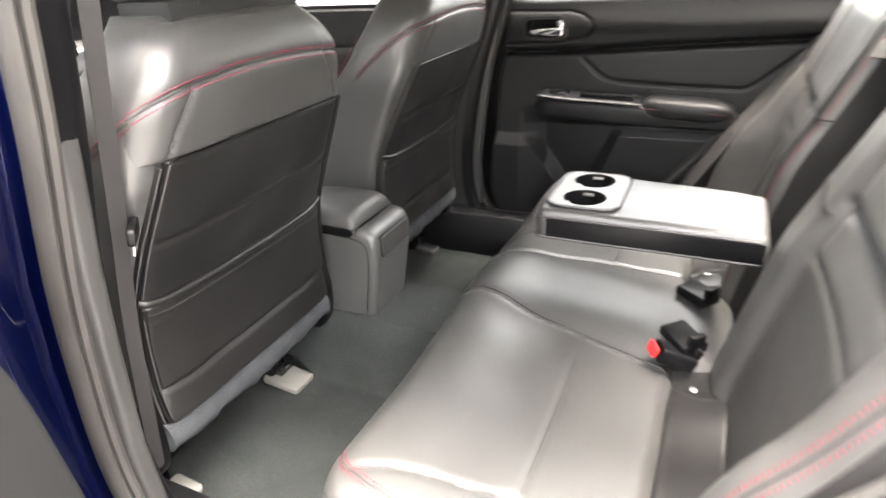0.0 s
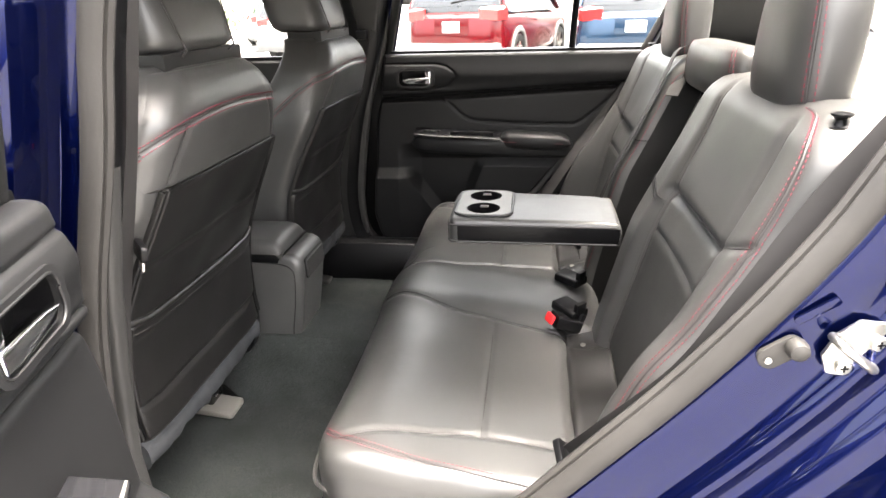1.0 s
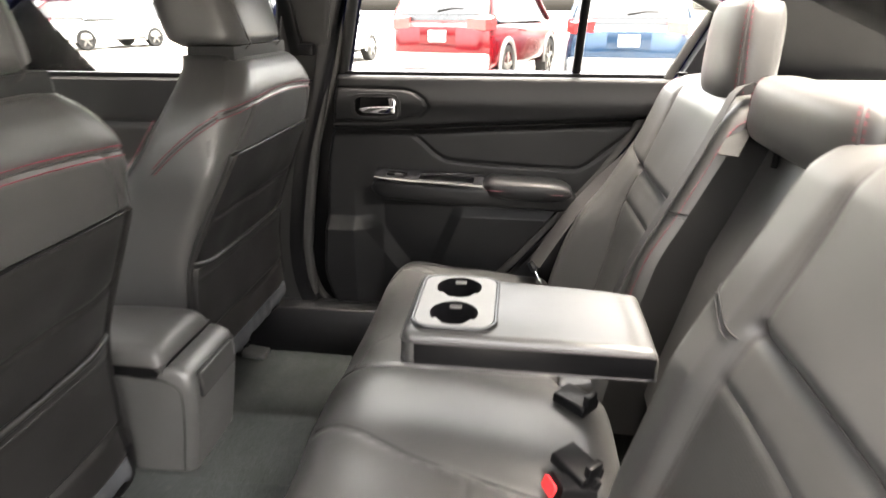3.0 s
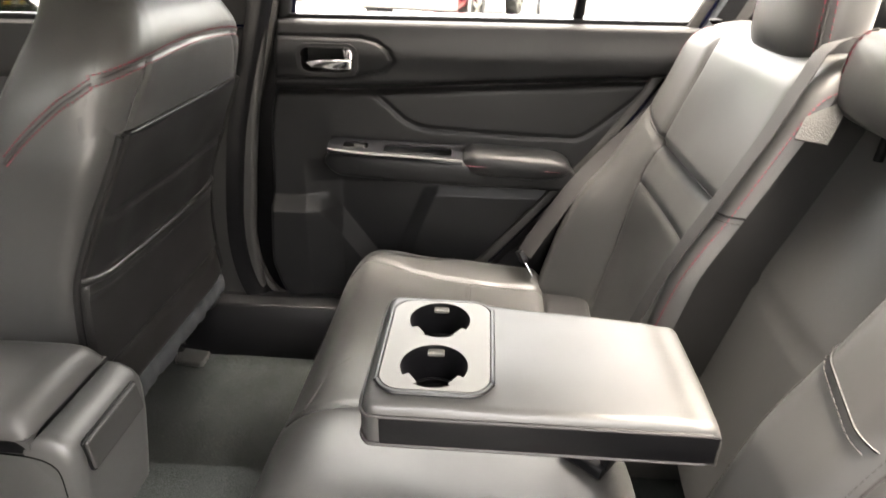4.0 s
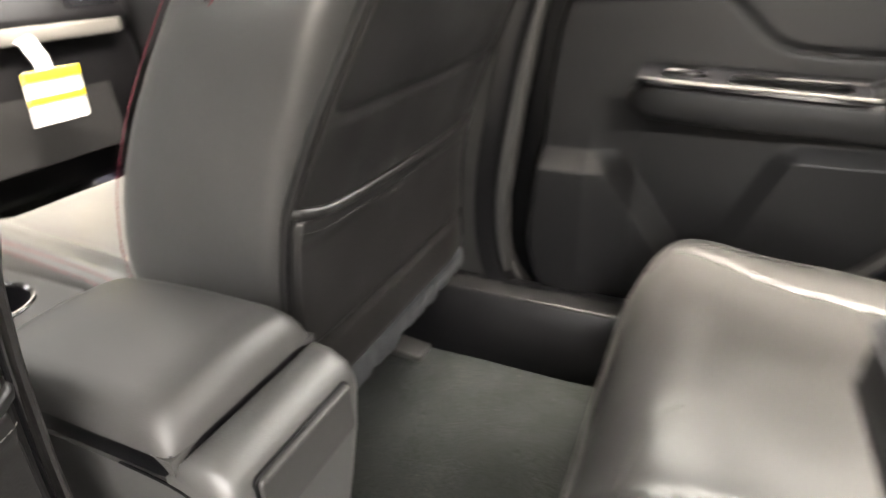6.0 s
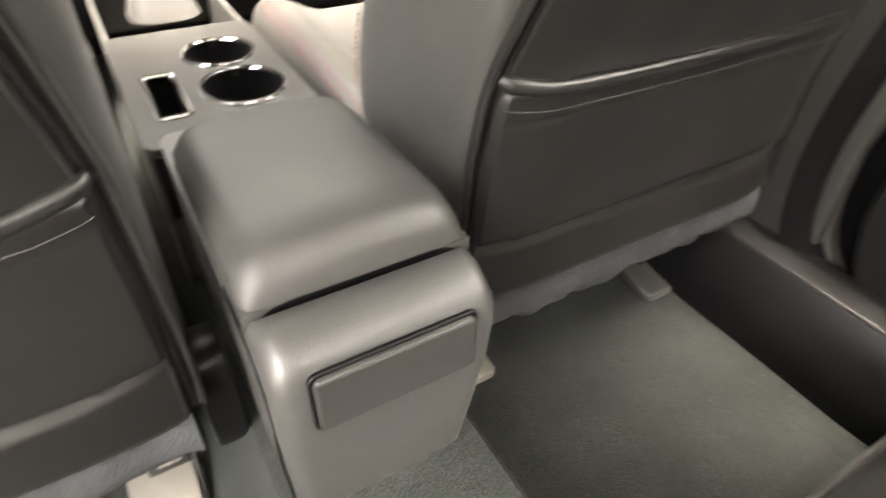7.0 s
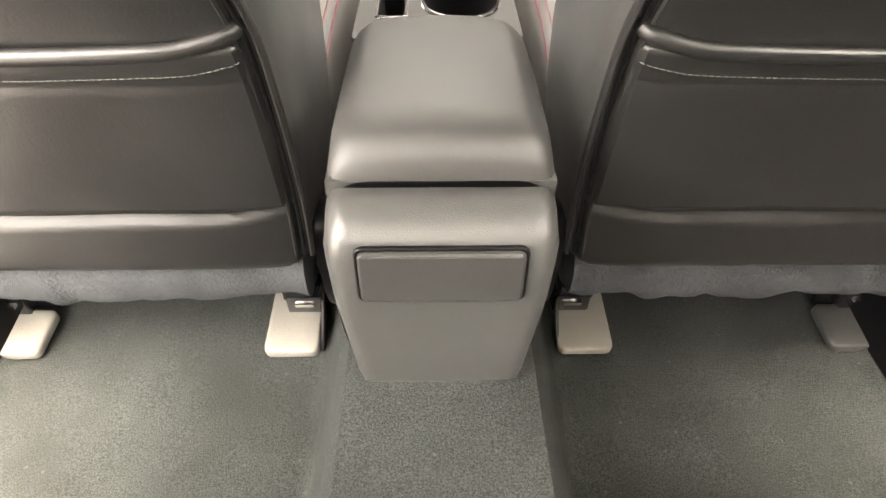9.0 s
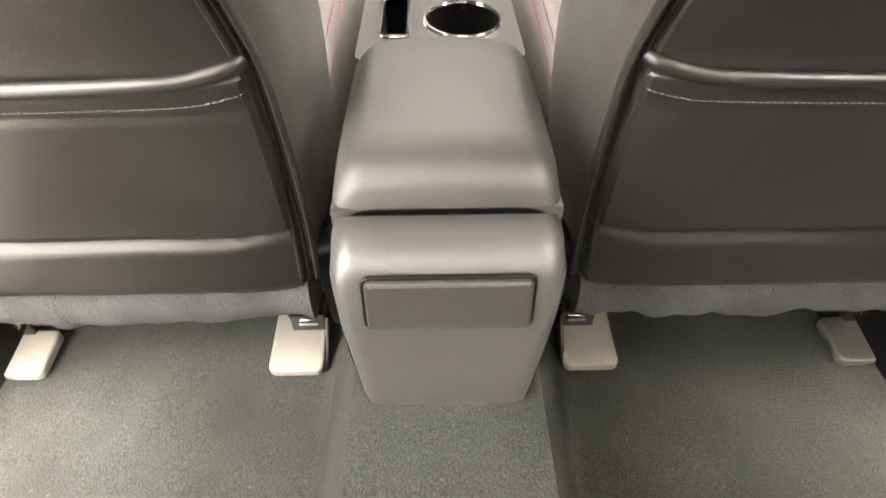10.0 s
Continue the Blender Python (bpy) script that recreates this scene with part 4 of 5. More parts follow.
# ---- belts ----
def build_belts():
    def belt(name, label, pts, face, width=0.044, tongue=None):
        T = thing(name, label, "seat belt", "rear seat belts", m=pose(*pts[0]))
        inv = T.matrix_world.inverted()
        bm = strip(curve_points(pts, 40), width, 0.0015, face)
        bmesh.ops.transform(bm, matrix=inv, verts=bm.verts)
        part("webbing", bm, WEB, T, "shade-darkened beige webbing")
        if tongue:
            at, turn = tongue
            m = inv @ Matrix.Translation(at) @ turn
            part("tongue", prism([(-0.012, -0.045), (0.012, -0.045), (0.014, -0.01), (-0.014, -0.01)], 0.003, m, 0.0008), CHROME, T, "steel tongue")
            part("tongue_grip", prism(round_rect(0.058, 0.030, 0.008, 4), 0.012, m @ pose(0, 0.006, -0.004), 0.003), BLACK, T, "black plastic grip")
    belt("seat_belt", "shade-darkened beige outboard seat belt hanging beside the bolster", [(0.612, -0.655, 0.640), (0.624, -0.695, 0.705), (0.642, -0.752, 0.790), (0.662, -0.815, 0.860), (0.668, -0.930, 0.985), (0.666, -0.995, 1.09), (0.660, -1.05, 1.19)], (-0.72, 0.66, 0.2), 0.040, ((0.606, -0.650, 0.628), pose(0, 0, 0, 62, 28, 4)))
    belt("seat_belt", "shade-darkened beige outboard seat belt hanging beside the bolster", [(-0.655, -0.684, 0.655), (-0.672, -0.725, 0.715), (-0.690, -0.812, 0.830), (-0.692, -0.872, 0.945), (-0.690, -0.926, 1.050), (-0.686, -0.982, 1.138), (-0.665, -1.05, 1.22)], (-0.97, 0.2, 0.1), 0.046, ((-0.648, -0.668, 0.640), pose(0, 0, 0, 55, -20, 10)))
    belt("seat_belt", "shade-darkened beige centre seat belt lying along the backrest", [(0.176, -0.745, 0.668), (0.170, -0.772, 0.72), (0.168, -0.798, 0.80), (0.167, -0.822, 0.87), (0.167, -0.860, 0.956), (0.168, -0.902, 1.05), (0.170, -0.930, 1.122), (0.176, -0.958, 1.168), (0.19, -1.05, 1.176)], (0, 0.95, 0.3), 0.030, ((0.180, -0.738, 0.655), pose(0, 0, 0, 75, 0, 12)))
    for x, y, z, turn, red in ((-0.168, -0.692, 0.606, pose(0, 0, 0, -66, 0, 24), True), (-0.128, -0.703, 0.622, pose(0, 0, 0, -84, 0, -48), False), (0.056, -0.716, 0.610, pose(0, 0, 0, -88, 0, -40), False)):
        T = thing("belt_buckle", "black seat-belt buckle with a red release button" if red else "black seat-belt buckle on the cushion", "belt buckle", "belt buckles", m=Matrix.Translation((x, y, z)) @ turn)
        part("housing", prism(round_rect(0.042, 0.030, 0.006, 4) if red else round_rect(0.052, 0.022, 0.006, 4), 0.068, pose(0, 0, -0.04), 0.004), BLACK, T)
        if red:
            part("button", prism(round_rect(0.032, 0.021, 0.005, 4), 0.006, pose(0, 0.0, 0.034), 0.002), REDPLASTIC, T, "red release button")
        part("stalk", block((0.030, 0.030, 0.012), (0, -0.016, -0.036), 0.004), BLACK, T)
    for s in (-1,):
        T = thing("seat_belt", "brown-grey front seat belt hanging beside the B pillar", "seat belt", "front seat belts", m=pose(s * 0.642, -0.09, 1.19))
        inv = T.matrix_world.inverted()
        bm = strip(curve_points([(s * 0.628, -0.125, 1.360), (s * 0.636, -0.088, 1.190), (s * 0.634, -0.048, 1.05), (s * 0.630, -0.012, 0.94), (s * 0.632, 0.030, 0.78), (s * 0.640, 0.075, 0.50)], 40), 0.022, 0.0015, (s * 0.25, -1, 0))
        bmesh.ops.transform(bm, matrix=inv, verts=bm.verts)
        part("webbing", bm, WEB, T, "shade-darkened beige webbing")
        m = inv @ Matrix.Translation((s * 0.628, -0.032, 0.955)) @ axes((0, 0, 0), (0.7, -0.7 * s, 0), (0.12 * s, 0.12, -0.98), (-0.7 * s, -0.7, -0.15))
        part("tongue_grip", prism(round_rect(0.056, 0.026, 0.008, 4), 0.010, m, 0.003), BLACK, T, "black plastic grip")
        part("tongue", prism([(-0.012, 0.012), (0.012, 0.012), (0.013, 0.030), (-0.013, 0.030)], 0.003, m @ pose(0, 0, 0.004), 0.0008), STEEL, T, "steel tongue")


# ---- rear doors ----
HINGE = (0.82, 0.0, 0.42)


def build_rear_door(name, s, opened, label):
    T = thing(name, label, "car door", kind="structure", m=pose(s * HINGE[0], HINGE[1], HINGE[2]))
    inv = T.matrix_world.inverted()

    def add(nm, bm, mat, parent=T, lab="", angle=40):
        bmesh.ops.transform(bm, matrix=inv, verts=bm.verts)
        return part(nm, bm, mat, parent, lab, angle=angle)
    M = axes((s * 0.74, 0, 0), (0, 1, 0), (0, 0, 1), (-s, 0, 0))
    front = soft_interp([0.42, 0.47, 0.55, 0.71, 0.85, 0.91, 1.0, 1.12], [-0.09, -0.05, -0.03, -0.045, -0.055, -0.062, -0.087, -0.105], 0.02)
    back = soft_interp([0.42, 0.60, 0.80, 1.0, 1.12], [-0.52, -0.64, -0.80, -0.95, -1.0], 0.03)
    zg = soft_interp([-1.0, -0.9, -0.6, -0.31, -0.09], [1.022, 1.018, 1.003, 0.985, 0.978], 0.05)
    step = lambda v, w: np.clip(v / w + 0.5, 0, 1)
    insert = [(-0.30, 0.975), (-0.335, 0.945), (-0.385, 0.905), (-0.46, 0.893), (-0.72, 0.883), (-0.78, 0.895), (-0.90, 1.00)]

    def h(A, B):
        up = step(B - zg(A), 0.014)
        v = 0.030 + 0.018 * up + 0.010 * np.exp(-((B - 1.06) / 0.03) ** 2) * up
        v = v - 0.016 * np.exp(-((B - zg(A) + 0.003) / 0.0105) ** 2)
        v = v - 0.030 * step(0.785 - B, 0.06) * step(-0.17 - A, 0.08)
        edge = -0.168 - np.clip((0.708 - B), 0, 1) * 0.72
        spk = step(A - edge, 0.045) * step(0.706 - B, 0.035)
        v = v + 0.028 * spk
        pocket = step(-0.43 - A + (0.745 - B) * 0.4, 0.035) * step(0.742 - B, 0.03)
        return v + 0.016 * pocket
    seams = [([tuple(p) for p in curve_points(insert, 36)], 0.0045, 0.005), ([(-0.09, 1.003), (-0.25, 1.008), (-0.33, 1.022), (-0.352, 1.045), (-0.342, 1.066), (-0.318, 1.082), (-0.285, 1.090), (-0.10, 1.092)], 0.005, 0.0035)]
    pad = Pad(M, 0.42, 1.122, back, front, h, -0.02, 0.012, seams, 200, 240)
    hy, hz = -0.212, 1.045
    bm = pad.mesh()
    cut = [f for f in bm.faces if abs(f.calc_center_median().y - hy) < 0.058 and abs(f.calc_center_median().z - hz) < 0.027 and abs(f.calc_center_median().x) < 0.73]
    bmesh.ops.delete(bm, geom=cut, context="FACES")
    add("trim_panel", bm, SOFT, T, "shade-darkened beige soft door trim")
    # armrest with pull recess
    rings = []
    for t in np.linspace(0, 1, 40):
        y = -0.192 - 0.565 * t
        e = min(1.0, 0.25 + (min(t, 1 - t) / 0.06) ** 0.6 * 0.75) if min(t, 1 - t) < 0.06 else 1.0
        zc = 0.826 - 0.022 * t
        x = 0.700 - 0.012 * math.sin(math.pi * min(1, t * 1.2))
        rings.append([(s * (x + a), y, zc + b) for a, b in egg(0.050 * (0.5 + 0.5 * e), 0.032 * e, 32, 4)])
    A = add("armrest", loft(rings), SOFT, T, "door armrest", 55)
    plate = holed([(-0.205, 0.648), (-0.25, 0.640), (-0.505, 0.636), (-0.505, 0.70), (-0.205, 0.70)],
                  [round_rect(0.055, 0.022, 0.005, 3, (-0.265, 0.674)), round_rect(0.150, 0.030, 0.008, 3, (-0.405, 0.668))], 0.005,
                  Matrix(((0, s, 0, 0), (1, 0, 0, 0), (0.0389, 0.30, 1, 0.668), (0, 0, 0, 1))))
    add("switch_plate", plate, PIANO, A, "gloss black armrest trim")
    add("trim_line", tube([(s * (0.652 if k == 0 else 0.637 if k > 2 else 0.641), -0.205 - 0.1 * k, 0.858 - 0.0039 * k) for k in range(4)], 0.0030, 8), SILVER, A, "satin silver trim line")
    bm = block((0.030, 0.052, 0.020), (s * 0.676, -0.265, 0.843), 0.003)
    block((0.040, 0.145, 0.020), (s * 0.672, -0.405, 0.838), 0.003, into=bm)
    add("pull_cup", bm, BLACK, A, "black pull recess")
    add("window_switch", block((0.014, 0.022, 0.008), (s * 0.674, -0.272, 0.862), 0.002, pose(0, 0, 0, 8)), GUNMETAL, A, "window switch")
    rings = []
    for t in np.linspace(0, 1, 24):
        y = -0.508 - 0.235 * t
        e = min(1.0, 0.55 + t / 0.08 * 0.45) * (1.0 if t < 0.7 else math.sqrt(max(0.02, 1 - ((t - 0.7) / 0.31) ** 2)))
        rings.append([(s * (0.690 - 0.008 * math.sin(math.pi * t) + a), y, 0.838 - 0.010 * t + b) for a, b in egg(0.052 * (0.6 + 0.4 * e), 0.029 * e, 28, 3.4)])
    L = add("elbow_pad", loft(rings), SOFT, A, "leather elbow pad with red stitching", 55)
    add("stitching", stitches([(s * 0.6335, y, 0.838 - 0.010 * (-0.508 - y) / 0.235) for y in np.linspace(-0.515, -0.725, 40)], r=0.0008), REDTHREAD, L)
    # inner handle
    add("handle_bezel", holed([(hy + u, hz + v) for u, v in round_rect(0.134, 0.066, 0.024, 6)], [[(hy + u, hz + v) for u, v in round_rect(0.116, 0.052, 0.018, 6)]], 0.009, M @ pose(0, 0, 0.050)), SOFT, T, "raised handle surround")
    add("bezel_edge", tube([M @ Vector((hy + u, hz + v, 0.0585)) for u, v in round_rect(0.116, 0.052, 0.018, 6) + [(0.056, 0.007)]], 0.0018, 6), SOFT, T)
    add("handle_cup", loft([[M @ Vector((hy + u * k, hz + v * k, w)) for u, v in round_rect(0.120, 0.058, 0.020, 6)] for k, w in ((1.0, 0.053), (0.97, 0.030), (0.88, 0.016), (0.02, 0.014))], caps=False), BLACK, T, "dark handle recess")
    lever = [(hy + 0.050, hz - 0.006), (hy + 0.034, hz - 0.019), (hy - 0.030, hz - 0.023), (hy - 0.053, hz - 0.020), (hy - 0.053, hz + 0.001), (hy - 0.02, hz + 0.001), (hy + 0.02, hz - 0.001)]
    add("handle_lever", prism(lever, 0.012, M @ pose(0, 0, 0.048), 0.004, 3), CHROME, T, "chrome door lever")
    add("lock_tab", prism([(hy - 0.053, hz + 0.001), (hy - 0.036, hz + 0.001), (hy - 0.033, hz + 0.021), (hy - 0.052, hz + 0.021)], 0.010, M @ pose(0, 0, 0.046), 0.002), CHROME, T, "lock tab")
    # window
    lean = axes((s * 0.748, 0, 1.12), (0, 1, 0), (-s * 0.34, 0, 0.94), (s * 0.94, 0, 0.34))
    outline = [(-0.108, 0.0), (-0.195, 0.30), (-0.62, 0.315), (-0.80, 0.285), (-0.95, 0.235), (-1.08, 0.165), (-1.17, 0.06), (-1.0, 0.0)]
    add("window_glass", prism([(a, b) for a, b in outline], 0.004, lean @ pose(0, 0, 0.006), 0), GLASS, T, "clear side window").visible_shadow = False
    fr = [lean @ Vector((a, b, 0.008)) for a, b in [(-0.100, -0.03), (-0.108, 0.0), (-0.195, 0.30), (-0.35, 0.315), (-0.62, 0.318), (-0.80, 0.288), (-0.95, 0.238), (-1.08, 0.168), (-1.18, 0.06)]]
    add("window_frame", tube(fr, 0.022, 10, flat=0.7), BLUE, T, "blue painted window frame")
    fi = [lean @ Vector((a, b, -0.006)) for a, b in [(-0.100, -0.02), (-0.108, 0.0), (-0.195, 0.296), (-0.35, 0.311), (-0.62, 0.314), (-0.80, 0.283), (-0.95, 0.233), (-1.08, 0.162), (-1.18, 0.05)]]
    add("frame_seal", tube(fi, 0.015, 10), RUBBER, T, "black rubber frame seal")
    add("belt_seal", block((0.018, 0.90, 0.014), (s * 0.735, -0.545, 1.124), 0.004), BLACK, T, "black window belt seal")
    add("divider_bar", tube([lean @ Vector((-0.735, -0.01, 0.0)), lean @ Vector((-0.742, 0.30, 0.0))], 0.011, 10), BLACK, T, "black quarter-window bar")
    # outer skin and edge
    skin = [(-0.045, 0.36), (-0.02, 0.55), (-0.05, 0.85), (-0.10, 1.12), (-1.05, 1.12), (-0.98, 1.0), (-0.84, 0.84), (-0.66, 0.66), (-0.53, 0.50), (-0.48, 0.36)]
    add("outer_skin", prism(skin, 0.030, axes((s * 0.845, 0, 0), (0, 1, 0), (0, 0, 1), (s, 0, 0)), 0.012, 3), BLUE, T, "metallic blue outer door skin")
    add("door_frame", prism([(a * 0.985 - 0.012, b + 0.008) for a, b in skin], 0.095, axes((s * 0.752, 0, 0), (0, 1, 0), (0, 0, 1), (s, 0, 0)), 0.01, 2), BLUE, T)
    add("outer_handle", tube(curve_points([(s * 0.876, -0.80, 0.93), (s * 0.905, -0.82, 0.93), (s * 0.905, -0.95, 0.94), (s * 0.876, -0.97, 0.94)], 20), 0.012, 8), BLUE, T)
    if opened:
        T.matrix_world = T.matrix_world @ pose(0, 0, 0, 0, 0, s * opened)
    return T


def build_front_door(name, s):
    T = thing(name, "closed front door with shade-darkened beige trim panel", "car door", kind="structure", m=pose(s * 0.8, 1.1, 0.42))
    inv = T.matrix_world.inverted()

    def add(nm, bm, mat, lab=""):
        bmesh.ops.transform(bm, matrix=inv, verts=bm.verts)
        return part(nm, bm, mat, T, lab)
    M = axes((s * 0.76, 0, 0), (0, 1, 0), (0, 0, 1), (-s, 0, 0))
    p = Pad(M, 0.42, 1.11, 0.09, 1.14, lambda A, B: 0.035 + 0.03 * np.exp(-((B - 0.82) / 0.03) ** 2) * np.clip((0.85 - A) / 0.1, 0, 1) - 0.02 * np.clip((0.7 - B) / 0.05, 0, 1), -0.02, 0.012, [([(0.1, 0.99), (1.1, 0.97)], 0.01, 0.008)], 60, 60)
    add("trim_panel", p.mesh(), SOFT, "shade-darkened beige door trim")
    lean = axes((s * 0.752, 0, 1.11), (0, 1, 0), (-s * 0.34, 0, 0.94), (s * 0.94, 0, 0.34))
    out = [(0.06, 0.0), (0.0, 0.315), (0.30, 0.325), (0.62, 0.30), (1.12, 0.02), (1.14, 0.0)]
    add("window_glass", prism(out, 0.004, lean @ pose(0, 0, 0.006), 0), GLASS, "clear side window").visible_shadow = False
    add("window_frame", tube([lean @ Vector((a, b, 0.0)) for a, b in [(0.065, -0.02), (0.0, 0.315), (0.30, 0.328), (0.62, 0.303), (1.15, 0.0)]], 0.020, 10), BLACK, "black window frame")
    add("belt_seal", block((0.018, 1.08, 0.014), (s * 0.742, 0.60, 1.113), 0.004), BLACK)
    add("outer_frame", prism([(-0.045, 0.0), (0.055, 0.0), (0.0, 0.325), (-0.10, 0.325)], 0.030, lean @ pose(0, 0, 0.060), 0.008), BLUE, "blue window frame post")
    add("gap_seal", tube([(s * 0.838, -0.018, 0.42), (s * 0.838, 0.014, 0.62), (s * 0.838, -0.010, 0.86), (s * 0.838, -0.052, 1.10)], 0.013, 10), RUBBER, "black rubber gap seal")
    add("outer_skin", prism([(0.0, 0.36), (0.03, 0.6), (0.0, 0.85), (-0.05, 1.12), (1.16, 1.09), (1.20, 0.7), (1.12, 0.36)], 0.03, axes((s * 0.845, 0, 0), (0, 1, 0), (0, 0, 1), (s, 0, 0)), 0.012, 3), BLUE, "metallic blue outer door skin")
    mir = loft([[(s * (0.93 + a), 1.0 + 0.10 * t, 1.13 + b) for a, b in egg(0.11 * k, 0.075 * k, 24, 3)] for t, k in ((0, 0.95), (0.4, 1.0), (0.8, 0.8), (1.0, 0.4))])
    add("door_mirror", mir, BLUE, "blue door mirror")


# ---- body shell ----
OPENING = [(-1.10, 1.40), (-1.055, 1.30), (-1.01, 1.215), (-0.970, 1.136), (-0.938, 1.066), (-0.903, 1.004), (-0.855, 0.928), (-0.788, 0.835), (-0.718, 0.749), (-0.640, 0.655), (-0.56, 0.56),
           (-0.48, 0.49), (-0.38, 0.452), (-0.20, 0.442), (-0.08, 0.446), (-0.025, 0.49), (-0.008, 0.62), (-0.032, 0.80), (-0.062, 0.93), (-0.122, 1.114), (-0.165, 1.28), (-0.20, 1.40)]


def sweep_opening(s, profile, n=150, wide=None, shift=0.034, rear=0.0):
    """Sweeps (x, n) round the door opening; n points away from the opening."""
    P = curve_points(OPENING, n)
    bm = bmesh.new()
    rows = []
    for i, (y, z) in enumerate(P):
        d = P[min(i + 1, n - 1)] - P[max(i - 1, 0)]
        d = d / np.linalg.norm(d)
        ny, nz = -d[1], d[0]
        if (y + 0.45) * ny + (z - 0.9) * nz < 0:
            ny, nz = -ny, -nz
        front = np.clip((y + 0.30) / 0.15, 0, 1)
        spread = [q * (1 - (wide or 0) * front) + shift * front + rear * (1 - front) for x, q in profile]
        rows.append([bm.verts.new((s * x, y + ny * q, z + nz * q)) for (x, k), q in zip(profile, spread)])
    for a, b in zip(rows, rows[1:]):
        for k in range(len(profile) - 1):
            bm.faces.new((a[k], a[k + 1], b[k + 1], b[k]))
    return bm


def build_shell():
    T = thing("car_body", "metallic blue car body seen at the rear door opening", "car body", kind="structure")
    for s in (-1, 1):
        prof = [(0.690, 0.010), (0.712, 0.008), (0.724, 0.014), (0.735, 0.022), (0.738, 0.030), (0.7385, 0.036), (0.7405, 0.044), (0.7415, 0.078), (0.7425, 0.090), (0.746, 0.097), (0.754, 0.101), (0.761, 0.104), (0.765, 0.109), (0.7655, 0.116), (0.764, 0.124), (0.7645, 0.136), (0.770, 0.144), (0.782, 0.149), (0.790, 0.153), (0.794, 0.160), (0.794, 0.170), (0.798, 0.177), (0.812, 0.181), (0.832, 0.184), (0.846, 0.189), (0.857, 0.204), (0.868, 0.25)]
        part("door_jamb", sweep_opening(s, prof, wide=0.62), BLUE, T, "glossy metallic blue door jamb")
        part("inner_trim", sweep_opening(s, [(0.660, 0.050), (0.664, 0.014), (0.671, 0.002), (0.690, -0.003), (0.708, -0.002), (0.713, 0.006)], wide=0.3, rear=0.012), BLACK, T, "shade-darkened beige pillar trim")
        ring = [(0.706, 0.006), (0.7065, -0.004), (0.710, -0.0105), (0.716, -0.0125), (0.7215, -0.009), (0.7230, -0.002), (0.7245, -0.002), (0.726, -0.008), (0.730, -0.0095), (0.735, -0.005), (0.738, 0.004), (0.739, 0.014), (0.735, 0.022), (0.715, 0.014), (0.706, 0.006)]
        part("door_seal", sweep_opening(s, ring), SEAL, T, "brown-grey double-beaded rubber door seal")
        part("side_trim", prism([(-0.585, 0.46), (-0.60, 0.55), (-0.68, 0.655), (-0.83, 0.835), (-0.945, 1.004), (-1.01, 1.13), (-1.08, 1.13), (-1.08, 0.46)], 0.018, axes((s * 0.682, 0, 0), (0, 1, 0), (0, 0, 1), (s, 0, 0)), 0.004), BLACK, T, "black trim beside the bench")
        # sill trim, B pillar, C pillar
        part("sill_trim", prism([(0.585, 0.32), (0.600, 0.40), (0.625, 0.452), (0.66, 0.462), (0.70, 0.452), (0.70, 0.32)], 1.75, axes((0, -0.45, 0), (s, 0, 0), (0, 0, 1), (0, 1, 0)), 0.006), BLACK, T, "dark plastic sill trim")
        part("b_pillar_trim", prism([(-0.086, 1.105), (-0.043, 0.93), (-0.02, 0.80), (0.005, 0.62), (0.0, 0.44), (0.15, 0.44), (0.12, 0.80), (0.07, 1.03), (0.055, 1.105)], 0.030, axes((s * 0.680, 0, 0), (0, 1, 0), (0, 0, 1), (s, 0, 0)), 0.010, 3), PILLAR, T, "shade-darkened beige plastic B-pillar trim")
        part("b_pillar", prism([(-0.105, 1.30), (-0.050, 1.114), (0.010, 0.93), (0.038, 0.80), (0.06, 0.62), (0.055, 0.40), (0.17, 0.40), (0.16, 0.80), (0.12, 1.03), (0.06, 1.30)], 0.10, axes((s * 0.712, 0, 0), (0, 1, 0), (0, 0, 1), (s, 0, 0)), 0.012, 2), BLUE, T, "blue painted B pillar")
        if s > 0:
            part("pillar_cover", prism([(-0.14, 1.10), (-0.09, 0.93), (-0.07, 0.80), (-0.06, 0.62), (-0.07, 0.40), (0.10, 0.40), (0.09, 0.80), (0.05, 1.10)], 0.05, axes((s * 0.770, 0, 0), (0, 1, 0), (0, 0, 1), (s, 0, 0)), 0.004), BLACK, T)
        up = [(-0.082, 0.0), (-0.110, 0.17), (-0.138, 0.31), (-0.04, 0.31), (0.02, 0.15), (0.055, 0.0)]
        lean = axes((s * 0.682, 0, 1.109), (0, 1, 0), (-s * 0.22, 0, 0.975), (s * 0.975, 0, 0.22))
        part("upper_pillar_trim", prism(up, 0.028, lean, 0.010, 3), PILLAR, T, "grey upper B-pillar trim")
        part("belt_guide", prism([(-0.045, 0.07), (-0.01, 0.07), (0.0, 0.23), (-0.03, 0.23)], 0.020, lean @ pose(0.01, 0, -0.018), 0.006), BLACK, T, "black belt height guide")
        part("belt_anchor", block((0.03, 0.04, 0.03), (s * 0.652, -0.045, 1.19), 0.008), BLACK, T)
        cp = [(-1.02, 1.12), (-1.06, 1.22), (-1.10, 1.32), (-1.16, 1.42), (-1.20, 1.42), (-1.48, 1.24), (-1.60, 1.12)]
        lean2 = axes((s * 0.70, 0, 1.12), (0, 1, 0), (-s * 0.34, 0, 0.94), (s * 0.94, 0, 0.34))
        part("c_pillar", prism([(a, (b - 1.12) * 1.05) for a, b in cp], 0.05, lean2, 0.012), BLACK, T, "dark C-pillar trim")
